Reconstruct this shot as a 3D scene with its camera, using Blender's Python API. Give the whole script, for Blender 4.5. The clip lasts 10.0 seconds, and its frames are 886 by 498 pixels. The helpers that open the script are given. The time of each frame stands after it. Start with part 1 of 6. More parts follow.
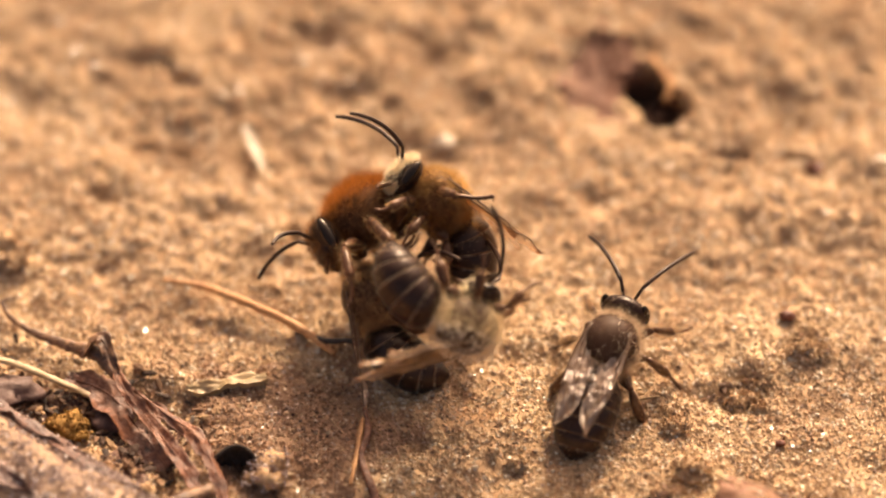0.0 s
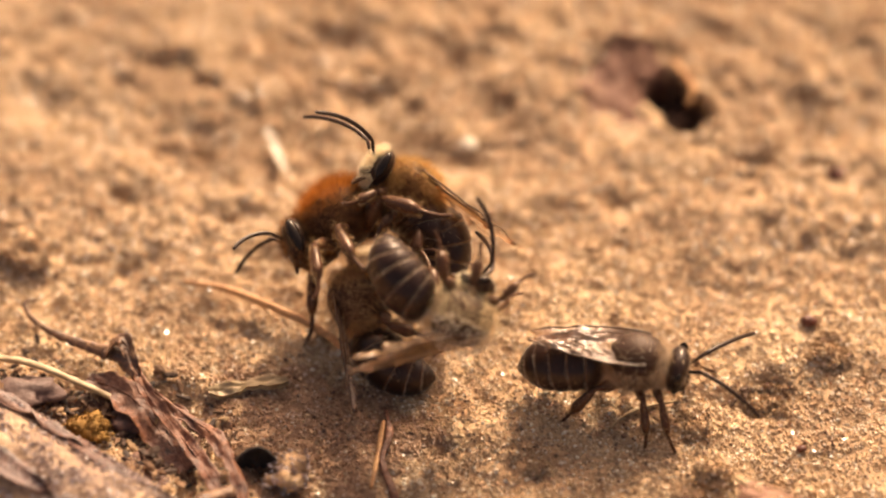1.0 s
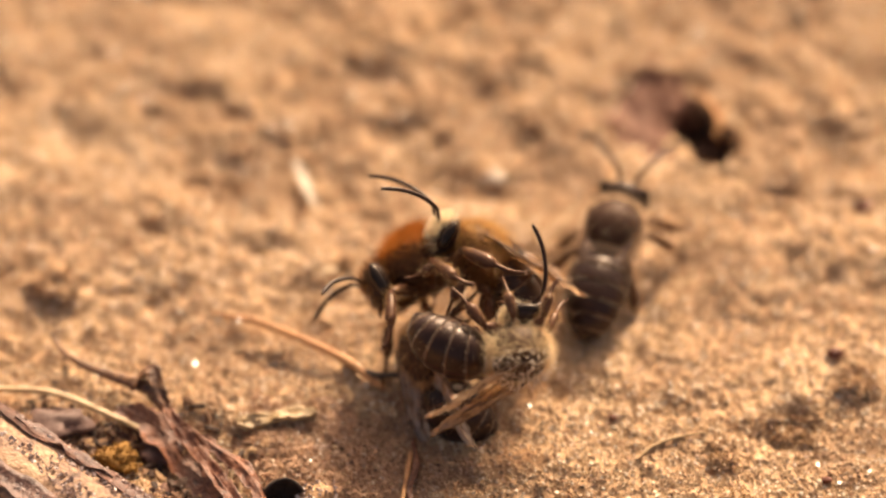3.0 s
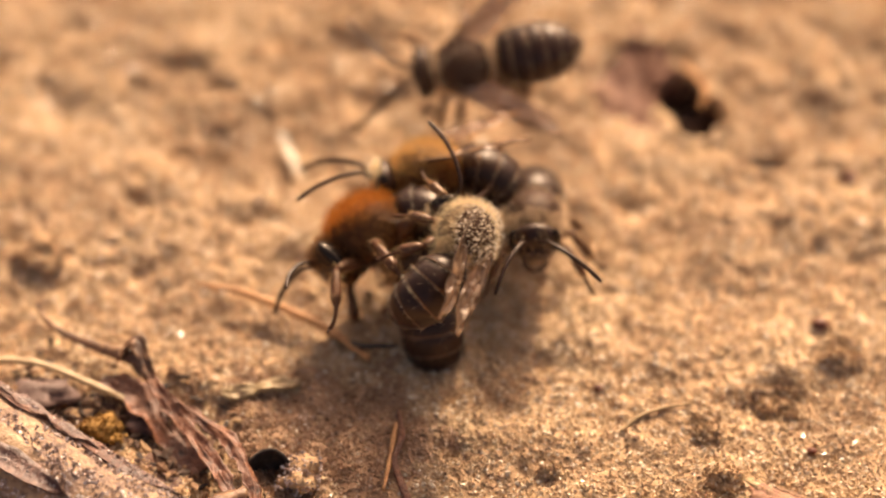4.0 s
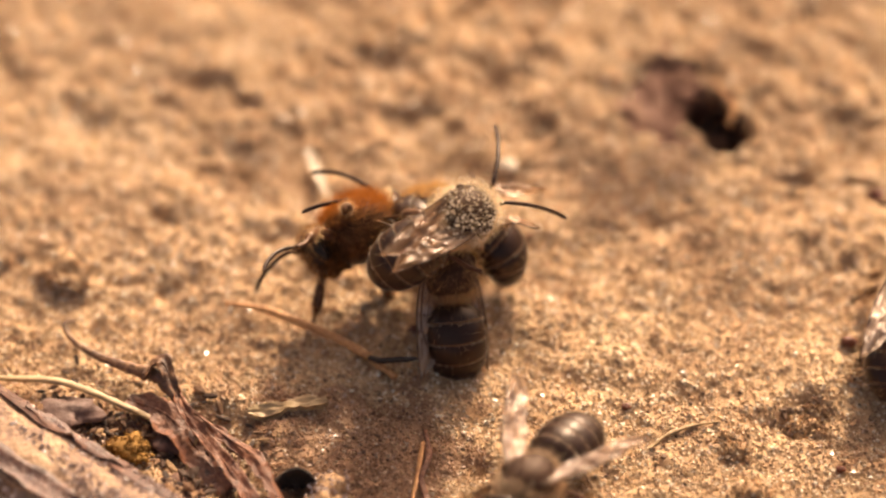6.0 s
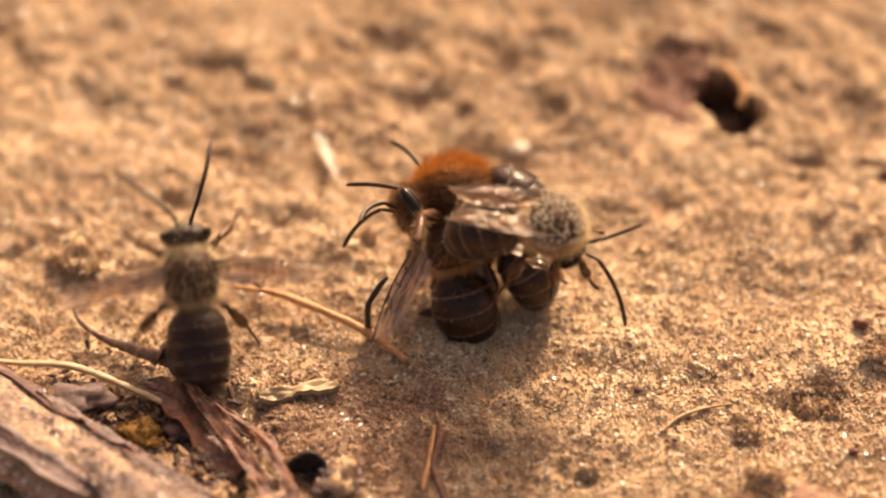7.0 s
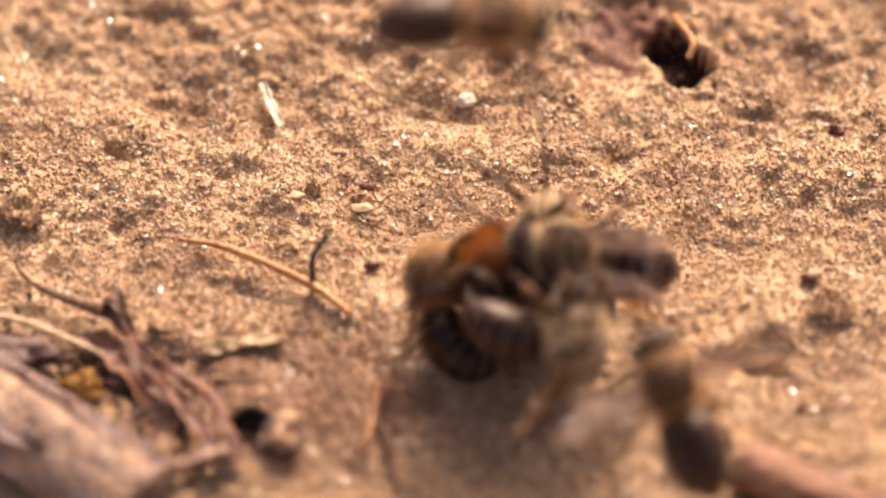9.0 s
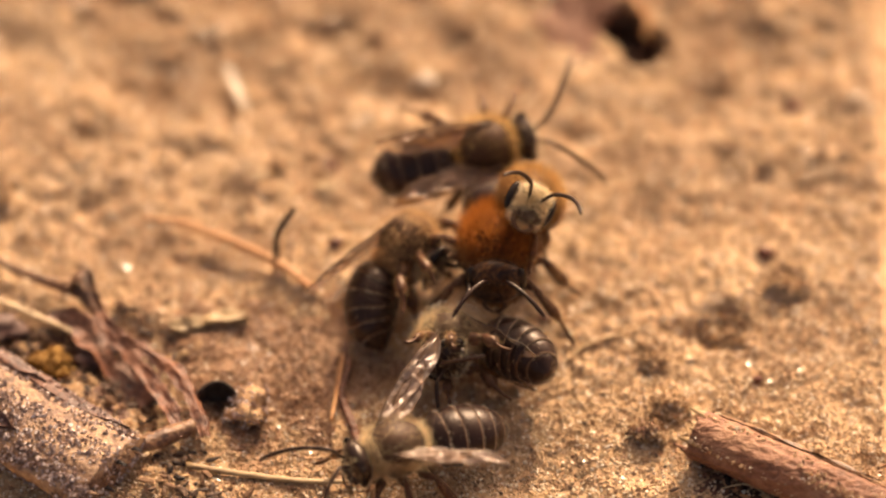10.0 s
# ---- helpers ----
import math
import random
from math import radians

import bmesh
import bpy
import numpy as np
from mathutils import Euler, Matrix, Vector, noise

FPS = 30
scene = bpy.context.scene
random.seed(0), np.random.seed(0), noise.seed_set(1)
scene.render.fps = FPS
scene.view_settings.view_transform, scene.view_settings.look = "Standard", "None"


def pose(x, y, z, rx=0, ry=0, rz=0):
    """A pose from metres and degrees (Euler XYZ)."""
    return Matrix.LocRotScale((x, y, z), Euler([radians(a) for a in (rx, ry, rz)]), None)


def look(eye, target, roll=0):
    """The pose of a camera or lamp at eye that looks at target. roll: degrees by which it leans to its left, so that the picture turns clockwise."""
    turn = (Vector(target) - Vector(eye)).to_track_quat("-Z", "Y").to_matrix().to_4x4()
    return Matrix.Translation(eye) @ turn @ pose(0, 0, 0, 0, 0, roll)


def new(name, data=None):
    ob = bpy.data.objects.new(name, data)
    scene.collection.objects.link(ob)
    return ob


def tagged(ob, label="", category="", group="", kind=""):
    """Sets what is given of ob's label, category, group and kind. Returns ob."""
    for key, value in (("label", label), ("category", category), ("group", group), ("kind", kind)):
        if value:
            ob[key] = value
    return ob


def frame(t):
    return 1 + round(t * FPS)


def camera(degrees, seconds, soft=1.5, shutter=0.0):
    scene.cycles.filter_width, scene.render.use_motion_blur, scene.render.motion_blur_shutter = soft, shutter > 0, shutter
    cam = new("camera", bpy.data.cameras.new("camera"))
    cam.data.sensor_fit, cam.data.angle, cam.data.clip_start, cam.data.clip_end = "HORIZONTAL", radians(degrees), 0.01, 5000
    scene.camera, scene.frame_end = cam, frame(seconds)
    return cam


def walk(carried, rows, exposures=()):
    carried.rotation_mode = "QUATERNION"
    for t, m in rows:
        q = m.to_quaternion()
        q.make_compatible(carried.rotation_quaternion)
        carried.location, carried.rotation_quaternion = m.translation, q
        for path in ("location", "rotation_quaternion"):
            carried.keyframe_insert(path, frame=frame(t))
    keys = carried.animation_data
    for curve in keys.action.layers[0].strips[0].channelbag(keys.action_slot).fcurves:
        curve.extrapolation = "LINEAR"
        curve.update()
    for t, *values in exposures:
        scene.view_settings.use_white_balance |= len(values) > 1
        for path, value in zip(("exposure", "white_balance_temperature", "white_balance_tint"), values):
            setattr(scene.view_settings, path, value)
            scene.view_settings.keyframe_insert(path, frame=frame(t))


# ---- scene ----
MM = 0.001

# ---------------------------------------------------------------- camera
cam = camera(3.2, 10.0, soft=2.2, shutter=0.25)
cam.data.dof.use_dof = True
cam.data.dof.focus_distance = 0.9242
cam.data.dof.aperture_fstop = 13.5
walk(cam, [
    (0.0, pose(0.00187, -0.59856, 0.71325, 40.137, 0.019, -0.331)),
    (0.5, pose(0.00045, -0.59849, 0.71321, 40.079, -0.078, -0.370)),
    (1.0, pose(0.00116, -0.59842, 0.71314, 40.146, -0.137, -0.092)),
    (1.5, pose(0.00096, -0.59849, 0.71320, 40.212, -0.088, -0.114)),
    (2.0, pose(0.00179, -0.60055, 0.71571, 40.266, -0.050, -0.042)),
    (2.5, pose(0.00325, -0.60052, 0.71571, 40.295, 0.029, 0.079)),
    (4.0, pose(0.00334, -0.60072, 0.71597, 40.152, -0.049, 0.083)),
    (4.5, pose(0.00292, -0.59985, 0.71486, 40.218, -0.074, 0.098)),
    (5.0, pose(0.00336, -0.59859, 0.71336, 40.287, -0.136, 0.234)),
    (5.5, pose(0.00344, -0.59859, 0.71337, 40.264, -0.045, 0.175)),
    (7.0, pose(0.00424, -0.59728, 0.71185, 40.157, 0.283, -0.010)),
    (7.5, pose(0.00345, -0.59728, 0.71182, 40.178, -0.035, 0.227)),
    (8.0, pose(0.00368, -0.59726, 0.71182, 40.117, 0.018, 0.105)),
    (8.5, pose(0.00566, -0.59732, 0.71184, 40.082, 0.098, 0.095)),
    (8.6, pose(0.00558, -0.59193, 0.70540, 40.064, 0.088, 0.089)),
    (9.0, pose(0.00531, -0.59227, 0.70567, 39.996, 0.048, 0.068)),
    (9.3, pose(0.00498, -0.59253, 0.70611, 39.939, 0.175, -0.220)),
    (9.4, pose(0.00486, -0.60256, 0.71814, 39.921, 0.217, -0.316)),
    (9.5, pose(0.00476, -0.60265, 0.71828, 39.902, 0.259, -0.413)),
    (10.0, pose(0.00565, -0.60260, 0.71825, 39.901, 0.188, -0.283)),
], exposures=[(0.0, 0.36, 7750, 13), (8.5, 0.36, 7750, 13), (8.6, 0.36, 6850, 18), (9.3, 0.36, 6850, 18), (9.4, 0.29, 8150, 15), (10.0, 0.29, 8150, 15)])

# ---------------------------------------------------------------- light
SUN_DIR = Vector((0.36, 1.30, 0.98)).normalized()
world = bpy.data.worlds.new("sky")
scene.world = world
world.use_nodes = True
wn = world.node_tree.nodes
sky = wn.new("ShaderNodeTexSky")
sky.sky_type, sky.sun_disc = "NISHITA", False
sky.sun_elevation = math.asin(SUN_DIR.z)
sky.sun_rotation = math.atan2(SUN_DIR.x, SUN_DIR.y)
sky.air_density, sky.dust_density, sky.ozone_density = 0.6, 8.0, 0.3
wn["Background"].inputs["Strength"].default_value = 0.175
haze = wn.new("ShaderNodeMix")
haze.data_type, haze.blend_type = "RGBA", "MULTIPLY"
haze.inputs["Factor"].default_value = 1.0
haze.inputs["B"].default_value = (1.04, 0.95, 0.89, 1)
world.node_tree.links.new(sky.outputs["Color"], haze.inputs["A"])
world.node_tree.links.new(haze.outputs["Result"], wn["Background"].inputs["Color"])
sun_data = bpy.data.lights.new("sun", "SUN")
sun_data.energy, sun_data.angle, sun_data.color = 4.1, radians(4.0), (1.0, 0.90, 0.75)
sun = new("sun", sun_data)
sun.matrix_world = look(SUN_DIR, (0, 0, 0))


# ---------------------------------------------------------------- materials
def mat_base(name, rough=0.6, spec=0.5):
    m = bpy.data.materials.new(name)
    m.use_nodes = True
    b = m.node_tree.nodes["Principled BSDF"]
    b.inputs["Roughness"].default_value = rough
    b.inputs["Specular IOR Level"].default_value = spec
    return m, m.node_tree.nodes, m.node_tree.links, b


def ramp(nodes, stops):
    r = nodes.new("ShaderNodeValToRGB")
    while len(r.color_ramp.elements) < len(stops):
        r.color_ramp.elements.new(0.5)
    for e, (p, c) in zip(r.color_ramp.elements, stops):
        e.position, e.color = p, (*c, 1)
    return r


def noise_tex(nodes, links, per_mm, detail=4.0, stretch=(1, 1, 1)):
    """Noise in object space, per_mm features to the millimetre."""
    tc = nodes.new("ShaderNodeTexCoord")
    mp = nodes.new("ShaderNodeMapping")
    mp.inputs["Scale"].default_value = [1000 * per_mm * s for s in stretch]
    n = nodes.new("ShaderNodeTexNoise")
    n.inputs["Scale"].default_value, n.inputs["Detail"].default_value = 1.0, detail
    links.new(tc.outputs["Object"], mp.inputs["Vector"])
    links.new(mp.outputs["Vector"], n.inputs["Vector"])
    return n


def bump(nodes, links, bsdf, source, dist_mm, strength=0.6):
    bp = nodes.new("ShaderNodeBump")
    bp.inputs["Distance"].default_value, bp.inputs["Strength"].default_value = dist_mm * MM, strength
    links.new(source, bp.inputs["Height"])
    links.new(bp.outputs["Normal"], bsdf.inputs["Normal"])


def two_scale(name, coarse, fine, stops, rough=0.7, spec=0.4, bump_mm=0.03, stretch=(1, 1, 1), rough_var=0.0, gloss=(1, 1, 1)):
    m, n, l, b = mat_base(name, rough, spec)
    b.inputs["Specular Tint"].default_value = (*gloss, 1)
    a, c = noise_tex(n, l, coarse, 3, stretch), noise_tex(n, l, fine, 5, stretch)
    mix = n.new("ShaderNodeMath")
    mix.operation = "MULTIPLY_ADD"
    mix.inputs[1].default_value = 0.5
    l.new(a.outputs["Fac"], mix.inputs[0])
    half = n.new("ShaderNodeMath")
    half.operation = "MULTIPLY"
    half.inputs[1].default_value = 0.5
    l.new(c.outputs["Fac"], half.inputs[0])
    l.new(half.outputs[0], mix.inputs[2])
    r = ramp(n, stops)
    l.new(mix.outputs[0], r.inputs["Fac"])
    l.new(r.outputs["Color"], b.inputs["Base Color"])
    if bump_mm:
        bump(n, l, b, c.outputs["Fac"], bump_mm)
    if rough_var:
        mr = n.new("ShaderNodeMapRange")
        mr.inputs["To Min"].default_value, mr.inputs["To Max"].default_value = rough - rough_var, rough + rough_var
        l.new(a.outputs["Fac"], mr.inputs["Value"])
        l.new(mr.outputs["Result"], b.inputs["Roughness"])
    return m


def sand_material():
    m, n, l, b = mat_base("sand", 0.75, 0.35)
    big, mid, fine = noise_tex(n, l, 0.12, 3), noise_tex(n, l, 0.6, 4), noise_tex(n, l, 4.5, 3)
    r1 = ramp(n, [(0.3, (0.32, 0.185, 0.10)), (0.5, (0.44, 0.275, 0.15)), (0.72, (0.56, 0.385, 0.225))])
    r2 = ramp(n, [(0.25, (0.66, 0.58, 0.54)), (0.5, (1, 0.98, 0.96)), (0.75, (1.25, 1.24, 1.2))])
    r3 = ramp(n, [(0.3, (0.8, 0.76, 0.73)), (0.5, (1, 1, 1)), (0.7, (1.3, 1.28, 1.24))])
    l.new(big.outputs["Fac"], r1.inputs["Fac"])
    l.new(mid.outputs["Fac"], r2.inputs["Fac"])
    l.new(fine.outputs["Fac"], r3.inputs["Fac"])
    col = r1.outputs["Color"]
    for r in (r2, r3):
        mx = n.new("ShaderNodeMix")
        mx.data_type, mx.blend_type = "RGBA", "MULTIPLY"
        mx.inputs["Factor"].default_value = 0.75
        l.new(col, mx.inputs["A"])
        l.new(r.outputs["Color"], mx.inputs["B"])
        col = mx.outputs["Result"]
    l.new(col, b.inputs["Base Color"])
    bump(n, l, b, fine.outputs["Fac"], 0.12, 0.7)
    return m


def grain_material(name, tone, red=1.0):
    m, n, l, b = mat_base(name, 0.4, 0.6)
    geo = n.new("ShaderNodeNewGeometry")
    mr = n.new("ShaderNodeMapRange")
    mr.inputs["To Min"].default_value, mr.inputs["To Max"].default_value = 0.6, 0.16
    l.new(geo.outputs["Random Per Island"], mr.inputs["Value"])
    l.new(mr.outputs["Result"], b.inputs["Roughness"])
    r = ramp(n, [(0.0, (0.15, 0.09, 0.06)), (0.08, (0.34, 0.21, 0.13)), (0.3, (0.50, 0.32, 0.185)), (0.6, (0.59, 0.405, 0.245)),
                 (0.85, (0.70, 0.53, 0.37)), (1.0, (0.88, 0.79, 0.68))])
    for e in r.color_ramp.elements:
        e.color = [c * tone ** p for c, p in zip(e.color[:3], (0.9 / red, 1.1 * red, 1.2 * red))] + [1]
    l.new(geo.outputs["Random Per Island"], r.inputs["Fac"])
    l.new(r.outputs["Color"], b.inputs["Base Color"])
    col = r.outputs["Color"]
    for tex, stops in ((noise_tex(n, l, 0.13, 3), [(0.32, (0.80, 0.75, 0.70)), (0.5, (1.06, 1.08, 1.06)), (0.68, (1.18, 1.25, 1.27))]),
                       (noise_tex(n, l, 0.55, 3), [(0.28, (0.72, 0.65, 0.59)), (0.43, (1.03, 1.04, 1.02)), (0.7, (1.16, 1.21, 1.21))])):
        patch = ramp(n, stops)
        l.new(tex.outputs["Fac"], patch.inputs["Fac"])
        mottle = n.new("ShaderNodeMix")
        mottle.data_type, mottle.blend_type = "RGBA", "MULTIPLY"
        mottle.inputs["Factor"].default_value = 1.0
        l.new(col, mottle.inputs["A"])
        l.new(patch.outputs["Color"], mottle.inputs["B"])
        col = mottle.outputs["Result"]
    l.new(col, b.inputs["Base Color"])
    tr = n.new("ShaderNodeBsdfTranslucent")
    l.new(col, tr.inputs["Color"])
    mx = n.new("ShaderNodeMixShader")
    mx.inputs[0].default_value = 0.35
    l.new(b.outputs[0], mx.inputs[1])
    l.new(tr.outputs[0], mx.inputs[2])
    l.new(mx.outputs[0], n["Material Output"].inputs["Surface"])
    return m


def fur_material(name, dark, light):
    m, n, l, b = mat_base(name, 0.5, 0.3)
    geo = n.new("ShaderNodeNewGeometry")
    r = ramp(n, [(0.0, dark), (1.0, light)])
    l.new(geo.outputs["Random Per Island"], r.inputs["Fac"])
    l.new(r.outputs["Color"], b.inputs["Base Color"])
    tr = n.new("ShaderNodeBsdfTranslucent")
    l.new(r.outputs["Color"], tr.inputs["Color"])
    mx = n.new("ShaderNodeMixShader")
    mx.inputs[0].default_value = 0.6
    l.new(b.outputs[0], mx.inputs[1])
    l.new(tr.outputs[0], mx.inputs[2])
    l.new(mx.outputs[0], n["Material Output"].inputs["Surface"])
    return m


def wing_material(name, tint, body, gloss=0.22):
    """A clear brownish membrane with wrinkles: mostly let through, the rest gloss and a little body colour."""
    m, n, l, b = mat_base(name, 0.24, 1.0)
    b.inputs["Base Color"].default_value = (*body, 1)
    b.inputs["Specular Tint"].default_value = (1.0, 0.86, 0.76, 1)
    wr = noise_tex(n, l, 1.7, 3, (1, 2.2, 1))
    bump(n, l, b, wr.outputs["Fac"], 0.30, 1.0)
    tp = n.new("ShaderNodeBsdfTransparent")
    tp.inputs["Color"].default_value = (*tint, 1)
    mx = n.new("ShaderNodeMixShader")
    mx.inputs[0].default_value = 0.50
    l.new(tp.outputs[0], mx.inputs[1])
    tr = n.new("ShaderNodeBsdfTranslucent")
    tr.inputs["Color"].default_value = (*[c ** 0.45 for c in body], 1)
    skin = n.new("ShaderNodeMixShader")
    skin.inputs[0].default_value = 0.34
    l.new(b.outputs[0], skin.inputs[1])
    l.new(tr.outputs[0], skin.inputs[2])
    gl = n.new("ShaderNodeBsdfGlossy")
    gl.inputs["Color"].default_value, gl.inputs["Roughness"].default_value = (0.9, 0.82, 0.78, 1), 0.2
    l.new(b.inputs["Normal"].links[0].from_socket, gl.inputs["Normal"])
    shine = n.new("ShaderNodeMixShader")
    shine.inputs[0].default_value = gloss
    l.new(skin.outputs[0], shine.inputs[1])
    l.new(gl.outputs[0], shine.inputs[2])
    l.new(shine.outputs[0], mx.inputs[2])
    l.new(mx.outputs[0], n["Material Output"].inputs["Surface"])
    return m


SAND = sand_material()
# near-black soil: the shade inside the burrow is painted into this colour
BURROW_SHADE = two_scale("shaded_burrow_soil", 0.8, 5, [(0.3, (0.024, 0.012, 0.009)), (0.7, (0.085, 0.045, 0.032))], 0.85, 0.15, 0.3)
DUFF = two_scale("leaf_mould", 0.6, 3.5, [(0.3, (0.032, 0.012, 0.008)), (0.5, (0.11, 0.045, 0.026)), (0.7, (0.25, 0.125, 0.07))], 0.7, 0.4, 0.25)
SPOIL = two_scale("damp_spoil", 0.6, 4.5, [(0.3, (0.08, 0.03, 0.018)), (0.5, (0.16, 0.068, 0.04)), (0.7, (0.25, 0.125, 0.075))], 0.7, 0.4, 0.15)
GRAIN = grain_material("sand_grain", 1.0)
GRAIN_DARK = grain_material("dark_sand_grain", 0.82)
# browner soil, with part of the bee ball's shadow mixed into the colour
GRAIN_SHADE_BROWN = grain_material("shade_brown_grain", 0.64, 1.12)
SAND_SHADE_BROWN = two_scale("shade_brown_sand", 0.6, 4.5, [(0.3, (0.17, 0.082, 0.043)), (0.5, (0.28, 0.15, 0.08)), (0.7, (0.40, 0.23, 0.13))], 0.7, 0.35, 0.12)
CUTICLE = two_scale("dark_cuticle", 0.5, 6, [(0.3, (0.012, 0.0055, 0.0045)), (0.7, (0.030, 0.0125, 0.009))], 0.33, 0.36, 0.035, rough_var=0.08, gloss=(1.0, 0.82, 0.70))
CUTICLE_MATT = two_scale("matt_cuticle", 0.5, 9, [(0.3, (0.020, 0.009, 0.006)), (0.7, (0.06, 0.028, 0.017))], 0.46, 0.26, 0.06, rough_var=0.1, gloss=(1.0, 0.74, 0.58))
CUTICLE_RED = two_scale("brown_cuticle", 0.5, 6, [(0.3, (0.035, 0.015, 0.008)), (0.7, (0.10, 0.045, 0.02))], 0.35, 0.5, 0.02, gloss=(1.0, 0.74, 0.58))
LEG = two_scale("leg_cuticle", 1.0, 8, [(0.3, (0.032, 0.012, 0.007)), (0.7, (0.115, 0.046, 0.022))], 0.35, 0.5, 0.01, gloss=(1.0, 0.74, 0.58))
MARGIN = two_scale("plate_margin", 0.8, 7, [(0.3, (0.05, 0.022, 0.012)), (0.7, (0.16, 0.085, 0.05))], 0.4, 0.4, 0.02, gloss=(1.0, 0.78, 0.62))
EYE = two_scale("compound_eye", 1.0, 14, [(0.3, (0.008, 0.006, 0.006)), (0.7, (0.02, 0.013, 0.010))], 0.24, 0.34, 0.004, gloss=(1.0, 0.82, 0.68))
FUR_BUFF = fur_material("buff_fur", (0.40, 0.215, 0.095), (0.93, 0.66, 0.37))
FUR_BROWN = fur_material("brown_fur", (0.37, 0.225, 0.125), (0.92, 0.73, 0.52))
FUR_GOLD = fur_material("golden_fur", (0.34, 0.16, 0.045), (0.92, 0.58, 0.23))
FUR_SILVER = fur_material("cream_fur", (0.64, 0.46, 0.25), (0.98, 0.84, 0.58))
FUR_FACE = fur_material("face_fur", (0.70, 0.54, 0.32), (0.98, 0.90, 0.70))
FUR_UMBER = fur_material("umber_fur", (0.07, 0.030, 0.014), (0.44, 0.22, 0.09))
FUR_PALE = fur_material("pale_fur", (0.34, 0.16, 0.05), (0.96, 0.66, 0.28))
FUR_RUST = fur_material("rust_fur", (0.14, 0.034, 0.008), (0.72, 0.27, 0.055))
FUR_BAND = fur_material("band_fur", (0.26, 0.20, 0.15), (0.70, 0.62, 0.50))
WING = wing_material("wing_membrane", (0.92, 0.75, 0.59), (0.52, 0.37, 0.27))
WING_AMBER = wing_material("amber_wing_membrane", (0.80, 0.58, 0.36), (0.50, 0.29, 0.15), 0.15)
VEIN = two_scale("wing_vein", 1, 8, [(0.3, (0.06, 0.03, 0.015)), (0.7, (0.13, 0.07, 0.035))], 0.4, 0.4, 0)
DARKBARK = two_scale("dark_bark", 0.5, 3.0, [(0.3, (0.03, 0.012, 0.009)), (0.5, (0.095, 0.038, 0.026)), (0.7, (0.21, 0.10, 0.065))], 0.45, 0.5, 0.3)
BARK = two_scale("bark", 0.4, 2.6, [(0.3, (0.05, 0.022, 0.015)), (0.42, (0.17, 0.085, 0.05)), (0.54, (0.36, 0.21, 0.115)), (0.72, (0.58, 0.40, 0.235))], 0.6, 0.5, 0.35)
TWIG = two_scale("twig_bark", 0.5, 4, [(0.3, (0.28, 0.11, 0.045)), (0.5, (0.56, 0.27, 0.105)), (0.75, (0.74, 0.44, 0.20))], 0.55, 0.45, 0.08)
STRAW = two_scale("straw", 0.4, 4, [(0.3, (0.22, 0.13, 0.06)), (0.5, (0.43, 0.29, 0.15)), (0.8, (0.64, 0.50, 0.31))], 0.5, 0.4, 0.06, (0.3, 1, 1))
LEAF = two_scale("dry_leaf", 0.9, 4, [(0.32, (0.035, 0.016, 0.010)), (0.48, (0.14, 0.062, 0.03)), (0.62, (0.30, 0.155, 0.075)), (0.8, (0.50, 0.30, 0.16))], 0.42, 0.5, 0.14)
DARK = two_scale("dark_humus", 0.8, 5, [(0.3, (0.012, 0.009, 0.008)), (0.7, (0.06, 0.04, 0.03))], 0.6, 0.4, 0.1)
PEBBLE = two_scale("grey_pebble", 0.7, 4, [(0.3, (0.07, 0.036, 0.03)), (0.7, (0.22, 0.125, 0.10))], 0.6, 0.3, 0.1)
PINKSTONE = two_scale("pink_stone", 0.7, 4, [(0.3, (0.085, 0.045, 0.036)), (0.7, (0.21, 0.13, 0.105))], 0.6, 0.3, 0.1)
REDLEAF = two_scale("red_brown_leaf", 0.7, 3.2, [(0.32, (0.035, 0.011, 0.006)), (0.46, (0.14, 0.047, 0.023)), (0.6, (0.23, 0.088, 0.043)), (0.8, (0.42, 0.20, 0.11))], 0.5, 0.45, 0.22)
SPLIT = two_scale("split_wood", 0.35, 3, [(0.3, (0.11, 0.042, 0.024)), (0.48, (0.25, 0.105, 0.055)), (0.75, (0.45, 0.25, 0.14))], 0.6, 0.4, 0.4, (0.6, 1, 1))
MOSS = two_scale("ochre_moss", 1.0, 6, [(0.3, (0.14, 0.06, 0.012)), (0.7, (0.38, 0.20, 0.045))], 0.8, 0.3, 0.1)
SEED = two_scale("seed_coat", 1.0, 6, [(0.3, (0.07, 0.018, 0.010)), (0.7, (0.20, 0.06, 0.03))], 0.4, 0.4, 0.04)
def crumb_material():
    m, n, l, b = mat_base("plant_crumb", 0.7, 0.3)
    geo = n.new("ShaderNodeNewGeometry")
    r = ramp(n, [(0.0, (0.018, 0.010, 0.007)), (0.45, (0.07, 0.035, 0.02)), (0.8, (0.20, 0.10, 0.05)), (1.0, (0.42, 0.26, 0.13))])
    l.new(geo.outputs["Random Per Island"], r.inputs["Fac"])
    l.new(r.outputs["Color"], b.inputs["Base Color"])
    return m


def crust_material():
    m, n, l, b = mat_base("bark_crust", 0.3, 0.6)
    geo = n.new("ShaderNodeNewGeometry")
    r = ramp(n, [(0.0, (0.10, 0.06, 0.05)), (0.1, (0.24, 0.155, 0.125)), (0.6, (0.42, 0.30, 0.25)), (1.0, (0.82, 0.72, 0.66))])
    l.new(geo.outputs["Random Per Island"], r.inputs["Fac"])
    l.new(r.outputs["Color"], b.inputs["Base Color"])
    return m


CRUMB = crumb_material()
CRUST = crust_material()
